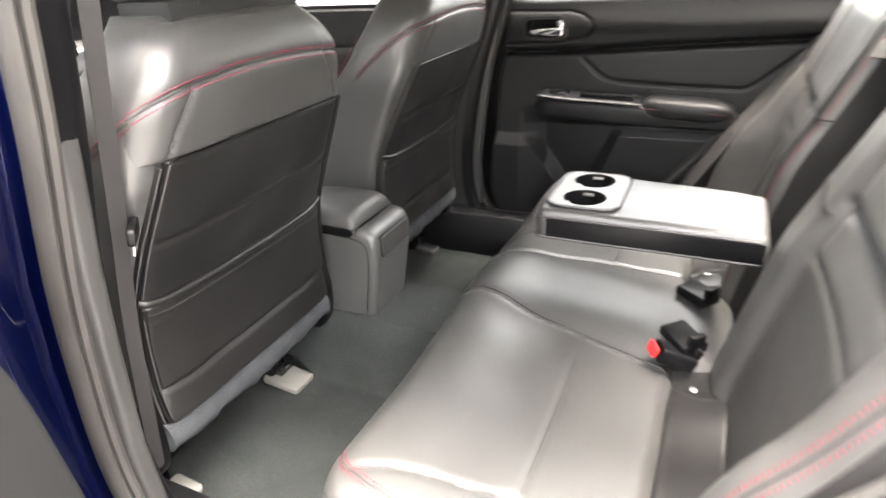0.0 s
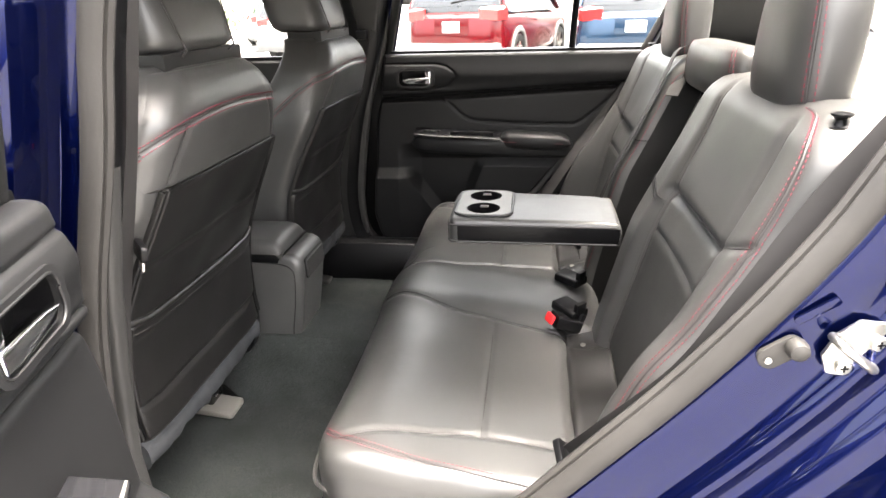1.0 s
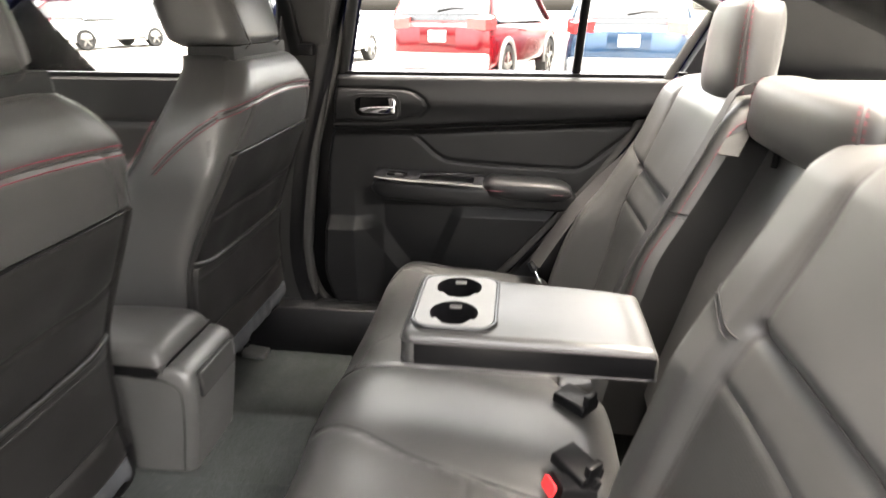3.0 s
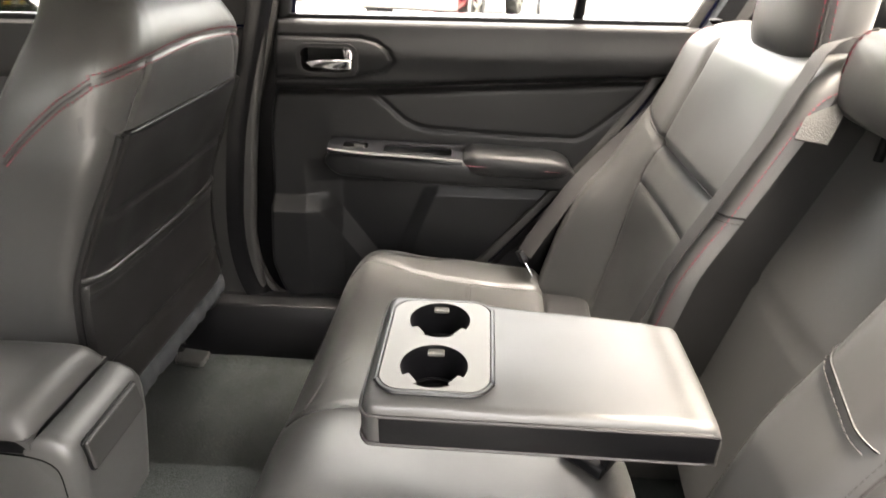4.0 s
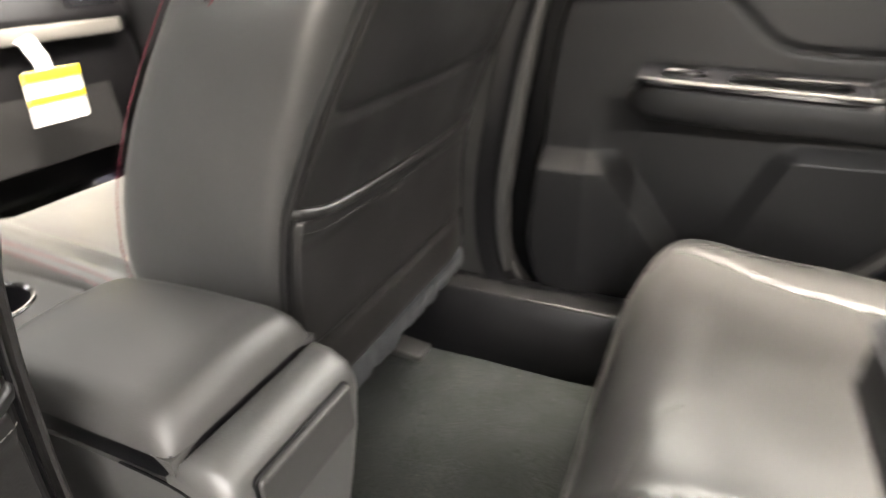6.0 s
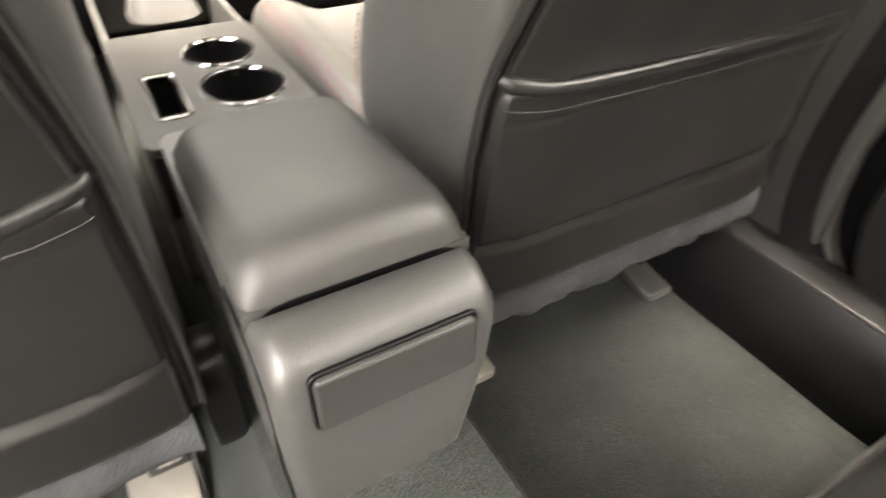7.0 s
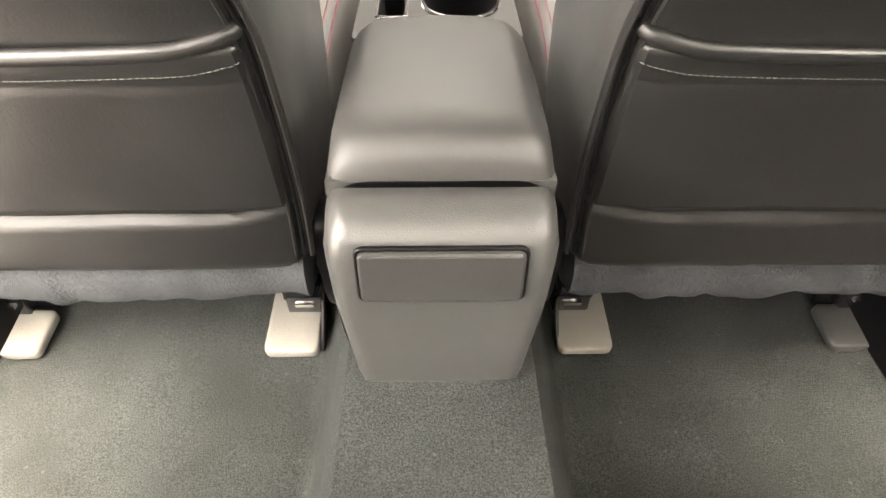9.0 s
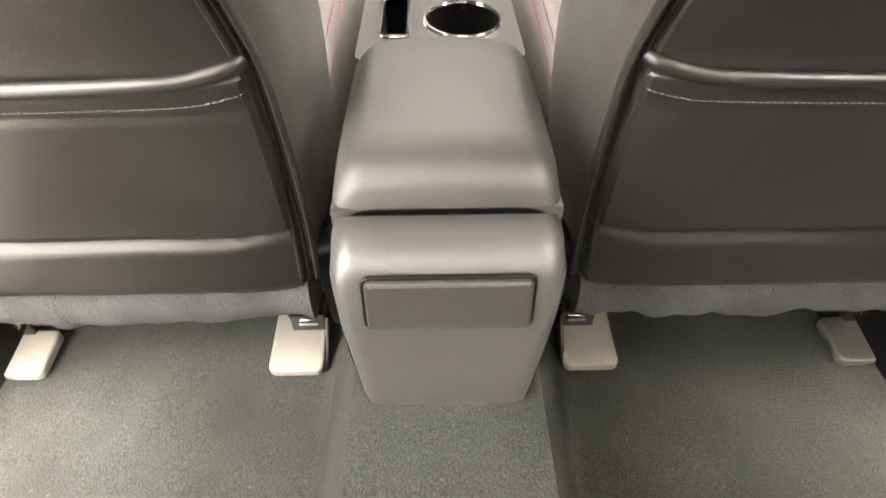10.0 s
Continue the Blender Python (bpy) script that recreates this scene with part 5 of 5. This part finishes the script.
        part("quarter_panel", prism([(-1.06, 1.12), (-1.62, 1.13), (-2.02, 1.10), (-2.10, 0.95), (-2.12, 0.50), (-1.62, 0.42), (-1.56, 0.58), (-1.45, 0.68), (-1.28, 0.72), (-1.12, 0.72), (-1.02, 0.80)], 0.03, axes((s * 0.856, 0, 0), (0, 1, 0), (0, 0, 1), (s, 0, 0)), 0.010), BLUE, T, "blue rear wing")
        part("front_wing", prism([(1.18, 1.08), (1.22, 0.45), (1.35, 0.55), (1.50, 0.68), (1.68, 0.70), (1.85, 0.60), (1.96, 0.40), (2.40, 0.45), (2.38, 0.75), (2.0, 0.92)], 0.03, axes((s * 0.856, 0, 0), (0, 1, 0), (0, 0, 1), (s, 0, 0)), 0.010), BLUE, T, "blue front wing")
        part("sill", block((0.12, 1.75, 0.16), (s * 0.80, 0.40, 0.30), 0.03), BLUE, T)
        part("a_pillar", tube([(s * 0.70, 1.22, 1.06), (s * 0.60, 0.55, 1.42)], 0.035, 10), BLUE, T)
        part("wheel_arch", loft([[(s * x, -1.34 + r * math.cos(a), 0.34 + r * math.sin(a)) for a in np.linspace(0, math.pi, 24)] for x, r in ((0.58, 0.36), (0.86, 0.38))], caps=False), BLACK, T)
        for y in (-1.34, 1.62):
            w = loft([[(s * x, y + r * math.cos(2 * math.pi * k / 40), 0.325 + r * math.sin(2 * math.pi * k / 40)) for k in range(40)] for x, r in ((0.66, 0.22), (0.66, 0.31), (0.68, 0.325), (0.84, 0.325), (0.865, 0.31), (0.865, 0.22))])
            W = part("wheel", w, RUBBER, T, "black tyre")
            rim = bmesh.new()
            for k in range(5):
                t = block((0.02, 0.055, 0.21), (0, 0, 0.105), 0.006)
                bmesh.ops.transform(t, matrix=Matrix.Translation((s * 0.862, y, 0.325)) @ Matrix.Rotation(2 * math.pi * k / 5, 4, "X"), verts=t.verts)
                join(rim, t)
            part("rim", rim, STEEL, W, "alloy rim")
    # roof
    roof = Pad(Matrix(), -0.885, 0.57, lambda b: -0.60 + 0.0 * b, lambda b: 0.60 + 0.0 * b, lambda A, B: 1.485 - 0.05 * (A / 0.6) ** 2 - 0.05 * ((B + 0.2) / 0.9) ** 2, 1.435, 0.03, (), 30, 40)
    part("roof", roof.mesh(), BLUE, T, "blue roof")
    part("hood", prism([(-0.82, 1.22), (0.82, 1.22), (0.80, 1.9), (0.68, 2.36), (-0.68, 2.36), (-0.80, 1.9)], 0.04, pose(0, 0, 0.93, -4), 0.02), BLUE, T, "blue hood")
    part("boot_lid", prism([(-0.78, -2.05), (0.78, -2.05), (0.72, -1.60), (-0.72, -1.60)], 0.04, pose(0, 0, 1.09), 0.015), BLUE, T, "blue boot lid")
    part("rear_bumper", block((1.74, 0.16, 0.55), (0, -2.08, 0.66), 0.06), BLUE, T)
    part("front_bumper", block((1.68, 0.20, 0.50), (0, 2.36, 0.58), 0.08), BLUE, T)
    part("underbody", block((1.50, 4.2, 0.06), (0, 0.1, 0.225), 0.02), BLACK, T)
    part("firewall", block((1.45, 0.05, 0.66), (0, 1.34, 0.62), 0.01), BLACK, T)
    part("seat_bulkhead", block((1.36, 0.03, 0.75), (0, -1.06, 0.72), 0.01), BLACK, T)
    # front and rear glass
    ws = axes((0, 1.28, 1.04), (1, 0, 0), (0, -0.883, 0.469), (0, 0.469, 0.883))
    part("windscreen", prism([(-0.70, 0), (0.70, 0), (0.58, 0.82), (-0.58, 0.82)], 0.005, ws, 0), SCREEN, T, "clear windscreen").visible_shadow = False
    rg = axes((0, -1.62, 1.14), (1, 0, 0), (0, 0.928, 0.372), (0, -0.372, 0.928))
    part("rear_glass", prism([(-0.66, 0), (0.66, 0), (0.56, 0.80), (-0.56, 0.80)], 0.005, rg, 0), TINTED, T, "clear rear window").visible_shadow = False
    ceil = part("ceiling", Pad(Matrix(), -0.865, 0.55, -0.585, 0.585, lambda A, B: 1.428 + 0.0 * A, 1.405, 0.008, (), 12, 16).mesh(), HEAD)
    tagged(ceil, "light grey woven headliner", "headliner", kind="structure")
    sh = part("parcel_shelf", block((1.34, 0.60, 0.03), (0, -1.33, 1.115), 0.012), SHELF)
    tagged(sh, "grey felt parcel shelf behind the rear seats", "parcel shelf", kind="structure")


def build_jamb_fittings():
    T = thing("door_striker", "zinc-plated steel door striker bolted to the jamb", "door striker", m=pose(-0.750, -0.963, 0.920))
    plate = [(-0.034, -0.016), (-0.020, -0.036), (0.024, -0.034), (0.036, -0.016), (0.036, 0.020), (0.014, 0.040), (-0.014, 0.036), (-0.030, 0.014)]
    M = axes((0, 0, 0), (0, -0.9, -0.2), (0, -0.25, 0.95), (-1, 0, 0))
    part("base_plate", prism(plate, 0.006, M, 0.002), STEEL, T, "zinc-plated base plate")
    bar = [(-0.034, 0.010, 0.004), (-0.035, 0.011, 0.018), (-0.030, 0.009, 0.026), (-0.008, 0.0, 0.029), (0.010, -0.008, 0.026), (0.014, -0.010, 0.018), (0.014, -0.010, 0.004)]
    part("loop", tube(curve_points([M @ Vector(p) for p in bar], 30), 0.0052, 10), STEEL, T, "steel striker loop")
    for u, v in ((0.014, 0.016), (-0.008, -0.022)):
        N = part("bolt", prism([(0.0088 * math.cos(k * math.pi / 8), 0.0088 * math.sin(k * math.pi / 8)) for k in range(16)], 0.007, M @ pose(u, v, 0.006), 0.002), STEEL, T, "plated bolt")
        for turn in (20, 110):
            part("bolt_slot", block((0.009, 0.0022, 0.001), (0, 0, 0), 0, M @ pose(u, v, 0.0131, 0, 0, turn)), BLACK, N)
    T = thing("rubber_buffer", "grey rubber door buffer screwed to the jamb", "door buffer", m=pose(-0.742, -0.890, 0.908))
    M = axes((0, 0, 0), (0, -0.8, 0.6), (0, 0.6, 0.8), (-1, 0, 0))
    part("tab", prism(round_rect(0.052, 0.028, 0.012, 5), 0.007, M, 0.002), SEAL, T)
    part("knob", loft([[M @ Vector((0.016 + a, b, z)) for a, b in egg(r, r, 20, 2)] for r, z in ((0.012, 0.006), (0.012, 0.014), (0.010, 0.022), (0.005, 0.025))]), SEAL, T)
    part("screw", prism([(0.0042 * math.cos(k * math.pi / 8), 0.0042 * math.sin(k * math.pi / 8)) for k in range(16)], 0.003, M @ pose(-0.016, 0, 0.007), 0.001), STEEL, T, "plated screw")
    T = thing("plug", "small body plug in the blue jamb", "body plug", m=pose(-0.744, -0.918, 0.962))
    M = axes((0, 0, 0), (0, -0.8, 0.6), (0, 0.6, 0.8), (-1, 0, 0))
    part("cap", prism(round_rect(0.05, 0.010, 0.004, 4), 0.004, M, 0.001), BLUE, T)


# ---- dashboard ----
def build_dash():
    T = thing("dashboard", "black dashboard with a silver trim strip", "dashboard", kind="structure")
    prof = [(0.93, 0.60), (0.90, 0.72), (0.885, 0.86), (0.90, 0.90), (0.88, 0.93), (0.92, 1.02), (1.00, 1.05), (1.30, 1.03), (1.30, 0.55), (1.05, 0.52)]
    part("dash_body", prism(prof, 1.40, axes((-0.70, 0, 0), (0, 1, 0), (0, 0, 1), (1, 0, 0)), 0.015), BLACK, T, "black grained dash")
    part("trim_strip", block((0.56, 0.012, 0.028), (0.38, 0.878, 0.914), 0.004), SILVER, T, "silver trim strip")
    part("glove_box", prism(round_rect(0.42, 0.20, 0.02, 4, (0.40, 0.76)), 0.012, axes((0, 0.898, 0.0), (1, 0, 0), (0, 0.12, 1), (0, -1, 0.12)) @ pose(0, 0, 0.09), 0.004), SOFT, T, "glove box lid")
    part("vent", block((0.12, 0.02, 0.05), (0.62, 0.90, 0.965), 0.008), PIANO, T)
    T = thing("hanging_tag", "white and yellow paper tag hanging from the dash", "paper tag", m=pose(0.458, 0.845, 0.806, 4, 0, 0))
    part("card", block((0.112, 0.0015, 0.100), (0, 0, 0), 0), TAGWHITE, T, "white card")
    for z, h in ((0.040, 0.020), (-0.004, 0.013)):
        part("stripe", block((0.112, 0.0006, h), (0, -0.0012, z), 0), TAGYELLOW, T, "yellow stripe")
    part("loop", strip([(-0.008, 0, 0.045), (-0.012, 0.002, 0.070), (-0.016, 0.020, 0.098), (-0.018, 0.040, 0.104)], 0.026, 0.001, (0, -1, 0)), TAGWHITE, T, "white paper loop")


# ---- outside ----
ASPHALT = material("grey_asphalt", (0.19, 0.186, 0.179), 0.9, grain=0.8, scale=160, vary=0.2, patch=0.6, spec=0.2)
REDPAINT = paint_material("red_car_paint", (0.078, 0.002, 0.004), 0.3, 0.5)
BLUEPAINT = paint_material("steel_blue_paint", (0.012, 0.030, 0.060), 0.4, 0.5)
WHITEPAINT = paint_material("white_car_paint", (0.75, 0.75, 0.74), 0.0)
SILVERPAINT = paint_material("silver_car_paint", (0.5, 0.51, 0.52), 0.6)
CLADDING = material("grey_cladding", (0.10, 0.10, 0.10), 0.7, grain=0.3, scale=200)
LAMPRED = material("red_lamp_lens", (0.30, 0.02, 0.02), 0.12, coat=0.6, spread=0.02)
STUCCO = material("cream_stucco", (0.55, 0.50, 0.42), 0.9, grain=0.4, scale=30, vary=0.08, patch=1)
GREENROOF = material("green_fascia", (0.10, 0.22, 0.09), 0.7, vary=0.1)
LEAF = material("leaf_green", (0.06, 0.10, 0.03), 0.6, vary=0.35, patch=3)
PLATE = material("plate_white", (0.42, 0.44, 0.46), 0.4, vary=0.04)
BARS = material("plate_bars", (0.15, 0.17, 0.3), 0.5, vary=0.05)


def build_crossover(paint, label, m, cladding=True):
    T = thing("parked_crossover", label, "car", "parked cars", m=m)
    st = [(0.00, 0.74, 0.46, 0.92), (0.05, 0.84, 0.36, 1.00), (0.25, 0.89, 0.30, 1.04), (0.9, 0.905, 0.28, 1.05), (2.2, 0.91, 0.28, 1.02), (3.4, 0.905, 0.28, 0.99), (4.1, 0.88, 0.30, 0.92), (4.45, 0.80, 0.34, 0.80), (4.58, 0.62, 0.42, 0.70)]
    rings = []
    for y in np.linspace(0, 4.58, 40):
        w, z0, z1 = [float(np.interp(y, [q[0] for q in st], [q[k] for q in st])) for k in (1, 2, 3)]
        rings.append([(w * (1 - 0.05 * max(0, b)) * a / 1.0, y, (z0 + z1) / 2 + (z1 - z0) / 2 * b) for a, b in egg(1, 1, 40, 6)])
    B = part("body", loft(rings), paint, T, angle=50)
    gh = [(0.10, 1.00, 1.03), (0.30, 1.0, 1.45), (0.55, 1.0, 1.60), (1.2, 1.0, 1.66), (2.2, 1.0, 1.66), (2.7, 1.0, 1.58), (3.5, 0.98, 1.02)]
    rings = []
    for y in np.linspace(0.10, 3.45, 36):
        z1 = float(np.interp(y, [q[0] for q in gh], [q[2] for q in gh]))
        f = (z1 - 1.0) / 0.66
        rings.append([(x, y, z) for x, z in ((-0.86, 0.98), (-0.86 + 0.02 * f, 0.98 + 0.06 * f), (-0.66 - 0.16 * (1 - f), z1 - 0.05 * f), (-0.55, z1), (0.55, z1), (0.66 + 0.16 * (1 - f), z1 - 0.05 * f), (0.86 - 0.02 * f, 0.98 + 0.06 * f), (0.86, 0.98))])
    part("glasshouse", loft(rings), DARKGLASS, T, "dark windows", angle=30)
    part("roof", prism(round_rect(1.22, 2.0, 0.12, 5), 0.035, pose(0, 1.55, 1.645), 0.015), paint, T)
    for s in (-1, 1):
        for y0, z0, y1, z1 in ((0.20, 1.05, 0.62, 1.62), (3.45, 1.0, 2.55, 1.62)):
            part("pillar", tube([(s * 0.862, y0, z0), (s * 0.665, y1, z1 - 0.02)], 0.045, 8), paint, T)
        part("tail_lamp", loft([[(s * x, y, z) for x, y, z in ((0.50, -0.005, z0), (0.80, -0.005 + 0.02, z0 - 0.02), (0.905, 0.22, z0), (0.90, 0.22, z0 + 0.04), (0.70, 0.10, z0 + 0.04), (0.5, 0.06, z0 + 0.02))] for z0 in (0.90, 0.98, 1.04)]), LAMPRED, T, "tail lamp")
        part("door_handle", block((0.03, 0.16, 0.025), (s * 0.912, 1.55, 0.93), 0.01), paint, T)
        for y in (0.85, 3.55):
            tyre = loft([[(s * x, y + r * math.cos(2 * math.pi * k / 36), 0.34 + r * math.sin(2 * math.pi * k / 36)) for k in range(36)] for x, r in ((0.70, 0.25), (0.70, 0.33), (0.88, 0.34), (0.915, 0.32), (0.915, 0.24), (0.89, 0.22))])
            W = part("wheel", tyre, RUBBER, T, "black tyre")
            rim = bmesh.new()
            for k in range(5):
                t = block((0.02, 0.07, 0.22), (0, 0, 0.11), 0.006)
                bmesh.ops.transform(t, matrix=Matrix.Translation((s * 0.905, y, 0.34)) @ Matrix.Rotation(2 * math.pi * k / 5, 4, "X"), verts=t.verts)
                join(rim, t)
            part("rim", rim, SILVER, W, "alloy rim")
            arch = tube([(s * 0.905, y + 0.40 * math.cos(a), 0.34 + 0.40 * math.sin(a)) for a in np.linspace(-0.15, math.pi + 0.15, 24)], 0.045, 8, flat=0.6)
            part("wheel_arch", arch, CLADDING if cladding else paint, T, "grey wheel-arch cladding")
    part("bumper", block((1.72, 0.16, 0.24), (0, 0.03, 0.46), 0.06), CLADDING, T, "grey rear bumper")
    part("plate_recess", block((0.62, 0.02, 0.22), (0, -0.005, 0.80), 0.03), paint, T)
    P = part("number_plate", block((0.31, 0.012, 0.155), (0, -0.022, 0.80), 0.006), PLATE, T, "white number plate with plain bars")
    part("plate_bars", block((0.22, 0.004, 0.05), (0, -0.030, 0.80), 0.001), BARS, P)
    part("wiper", tube([(-0.05, 0.13, 1.13), (0.2, 0.16, 1.16), (0.38, 0.16, 1.155)], 0.014, 6), BLACK, T, "rear wiper")
    part("rear_window", prism([(-0.70, 0), (0.70, 0), (0.58, 0.46), (-0.58, 0.46)], 0.01, axes((0, 0.125, 1.08), (1, 0, 0), (0, 0.45, 0.89), (0, -0.89, 0.45)), 0.003), DARKGLASS, T, "rear window")


def build_outside():
    me = bmesh.new()
    bmesh.ops.create_grid(me, x_segments=20, y_segments=20, size=600)
    g = part("ground", me, ASPHALT)
    tagged(g, "grey sunlit asphalt of a car park", "ground", kind="structure")
    LINE = material("white_bay_paint", (0.7, 0.7, 0.68), 0.8, grain=0.3, scale=80, vary=0.15, patch=3)
    for k in range(7):
        o = part("bay_line", block((5.0, 0.10, 0.004), (12.6, 7.2 - 2.75 * k, 0.003), 0), LINE)
        tagged(o, "white painted parking-bay line on the asphalt", "bay line", "bay lines", "structure")
    build_crossover(REDPAINT, "red crossover with grey cladding parked on the asphalt", Matrix.Translation((8.9, 0.72, 0)) @ pose(0, 0, 0, 0, 0, -107) @ Matrix.Diagonal((1, 1, 1.12, 1)))
    build_crossover(BLUEPAINT, "steel-blue crossover parked on the asphalt", Matrix.Translation((8.4, -2.15, 0)) @ pose(0, 0, 0, 0, 0, -96) @ Matrix.Diagonal((1, 1, 1.08, 1)))
    build_crossover(WHITEPAINT, "white crossover parked beside the red one", Matrix.Translation((12.2, 4.9, 0)) @ pose(0, 0, 0, 0, 0, -100), False)
    for x, y, a, p, l in ((22, 13.5, 70, SILVERPAINT, "silver"), (24, 8.0, 75, WHITEPAINT, "white"), (17.5, 8.3, -150, WHITEPAINT, "white"), (26, 18.5, 60, REDPAINT, "red")):
        build_crossover(p, l + " crossover parked far across the car park", Matrix.Translation((x, y, 0)) @ pose(0, 0, 0, 0, 0, a), False)
    T = thing("shop_building", "cream low building with a green fascia across the car park", "building", m=pose(46, 26, 0, 0, 0, 28))
    part("wall", block((30, 10, 4.2), (0, 0, 2.1), 0.05), STUCCO, T, "cream stucco wall")
    part("fascia", block((30.6, 10.8, 1.1), (0, 0, 4.4), 0.05), GREENROOF, T, "green fascia")
    for k in range(9):
        W = part("window", block((2.4, 0.12, 2.2), (-12.8 + 3.2 * k, -5.02, 1.7), 0.03), DARKGLASS, T, "dark shop window")
        part("frame", block((2.6, 0.10, 0.12), (-12.8 + 3.2 * k, -5.05, 2.86), 0.02), CLADDING, W)
    rng = random.Random(4)
    for i, (x, y, hgt) in enumerate(((34, 9.5, 6.5), (38, 14, 7.0), (40, -4, 7.5), (33, 20, 6))):
        T = thing("tree", "leafy green tree at the edge of the car park", "tree", "trees", m=pose(x, y, 0))
        bm = tube([(0, 0, 0), (0.06, 0.03, hgt * 0.25), (0.0, 0.1, hgt * 0.5)], 0.16, 8)
        for k in range(6):
            a = k * 1.05 + i
            tube([(0, 0.05, hgt * (0.3 + 0.03 * k)), (math.cos(a) * 0.8, math.sin(a) * 0.8, hgt * (0.5 + 0.04 * k)), (math.cos(a) * 1.5, math.sin(a) * 1.5, hgt * (0.62 + 0.04 * k))], 0.06, 6, bm)
        part("trunk", bm, material("bark", (0.11, 0.085, 0.06), 0.9, grain=0.6, scale=40), T, "brown trunk")
        verts, faces = [], []
        for k in range(2600):
            a, r, z = rng.uniform(0, 6.283), rng.uniform(0, 1) ** 0.5, rng.gauss(0, 0.45)
            rr = r * 2.3 * max(0.15, 1 - abs(z) * 0.8) * (0.75 + 0.35 * math.sin(3 * a + i))
            c = Vector((rr * math.cos(a), rr * math.sin(a), hgt * 0.68 + z * 1.6))
            u = Vector((rng.uniform(-1, 1), rng.uniform(-1, 1), rng.uniform(-1, 1))).normalized() * rng.uniform(0.10, 0.2)
            v = u.orthogonal().normalized() * rng.uniform(0.05, 0.12)
            n = len(verts)
            verts += [c - u, c + v, c + u, c - v]
            faces.append((n, n + 1, n + 2, n + 3))
        me2 = bpy.data.meshes.new("crown")
        me2.from_pydata(verts, [], faces)
        me2.materials.append(LEAF)
        o = new("crown", me2)
        o.parent = T
    bm = bmesh.new()
    for k in range(900):
        t = Matrix.Translation((rng.uniform(-5, 5), rng.gauss(0, 0.45), abs(rng.gauss(0.5, 0.28)))) @ pose(0, 0, 0, rng.uniform(0, 360), rng.uniform(0, 360), rng.uniform(0, 360))
        vs = [bm.verts.new(t @ Vector(p)) for p in ((-0.12, 0, 0), (0, 0.06, 0.02), (0.12, 0, 0), (0, -0.06, 0.02))]
        bm.faces.new(vs)
    o = part("hedge", bm, LEAF, None, smooth=False)
    o.matrix_world = pose(30, 15.5, 0, 0, 0, 118)
    tagged(o, "clipped green hedge beside the car park", "hedge", kind="stuff")


build_floor()
build_shell()
build_rear_door("door_1", -1, 72.5, "open rear door with shade-darkened beige trim and blue painted frame")
build_rear_door("door_2", 1, 0, "closed rear door with shade-darkened beige trim and chrome lever")
build_front_door("door_3", -1)
build_front_door("door_4", 1)
build_rear_bench()
build_rear_headrest(-0.397, 0.116, 1.118, 1.310, -0.980)
build_rear_headrest(0.330, 0.116, 1.122, 1.305, -0.980)
build_rear_headrest(-0.005, 0.186, 1.088, 1.190, -0.985, True)
build_front_seat(-1)
build_front_seat(1)
for side in (-1, 1):
    build_rail_cover(side, 0.200, -side)
    # right outer cap is beige too; its shade is put in by darker plastic
    build_rail_cover(side, 0.582, side, 0.088, 0.072, *((COVER, "beige") if side < 0 else (PLASTIC, "shade-darkened beige")))
build_console()
build_belts()
build_jamb_fittings()
build_dash()
build_outside()
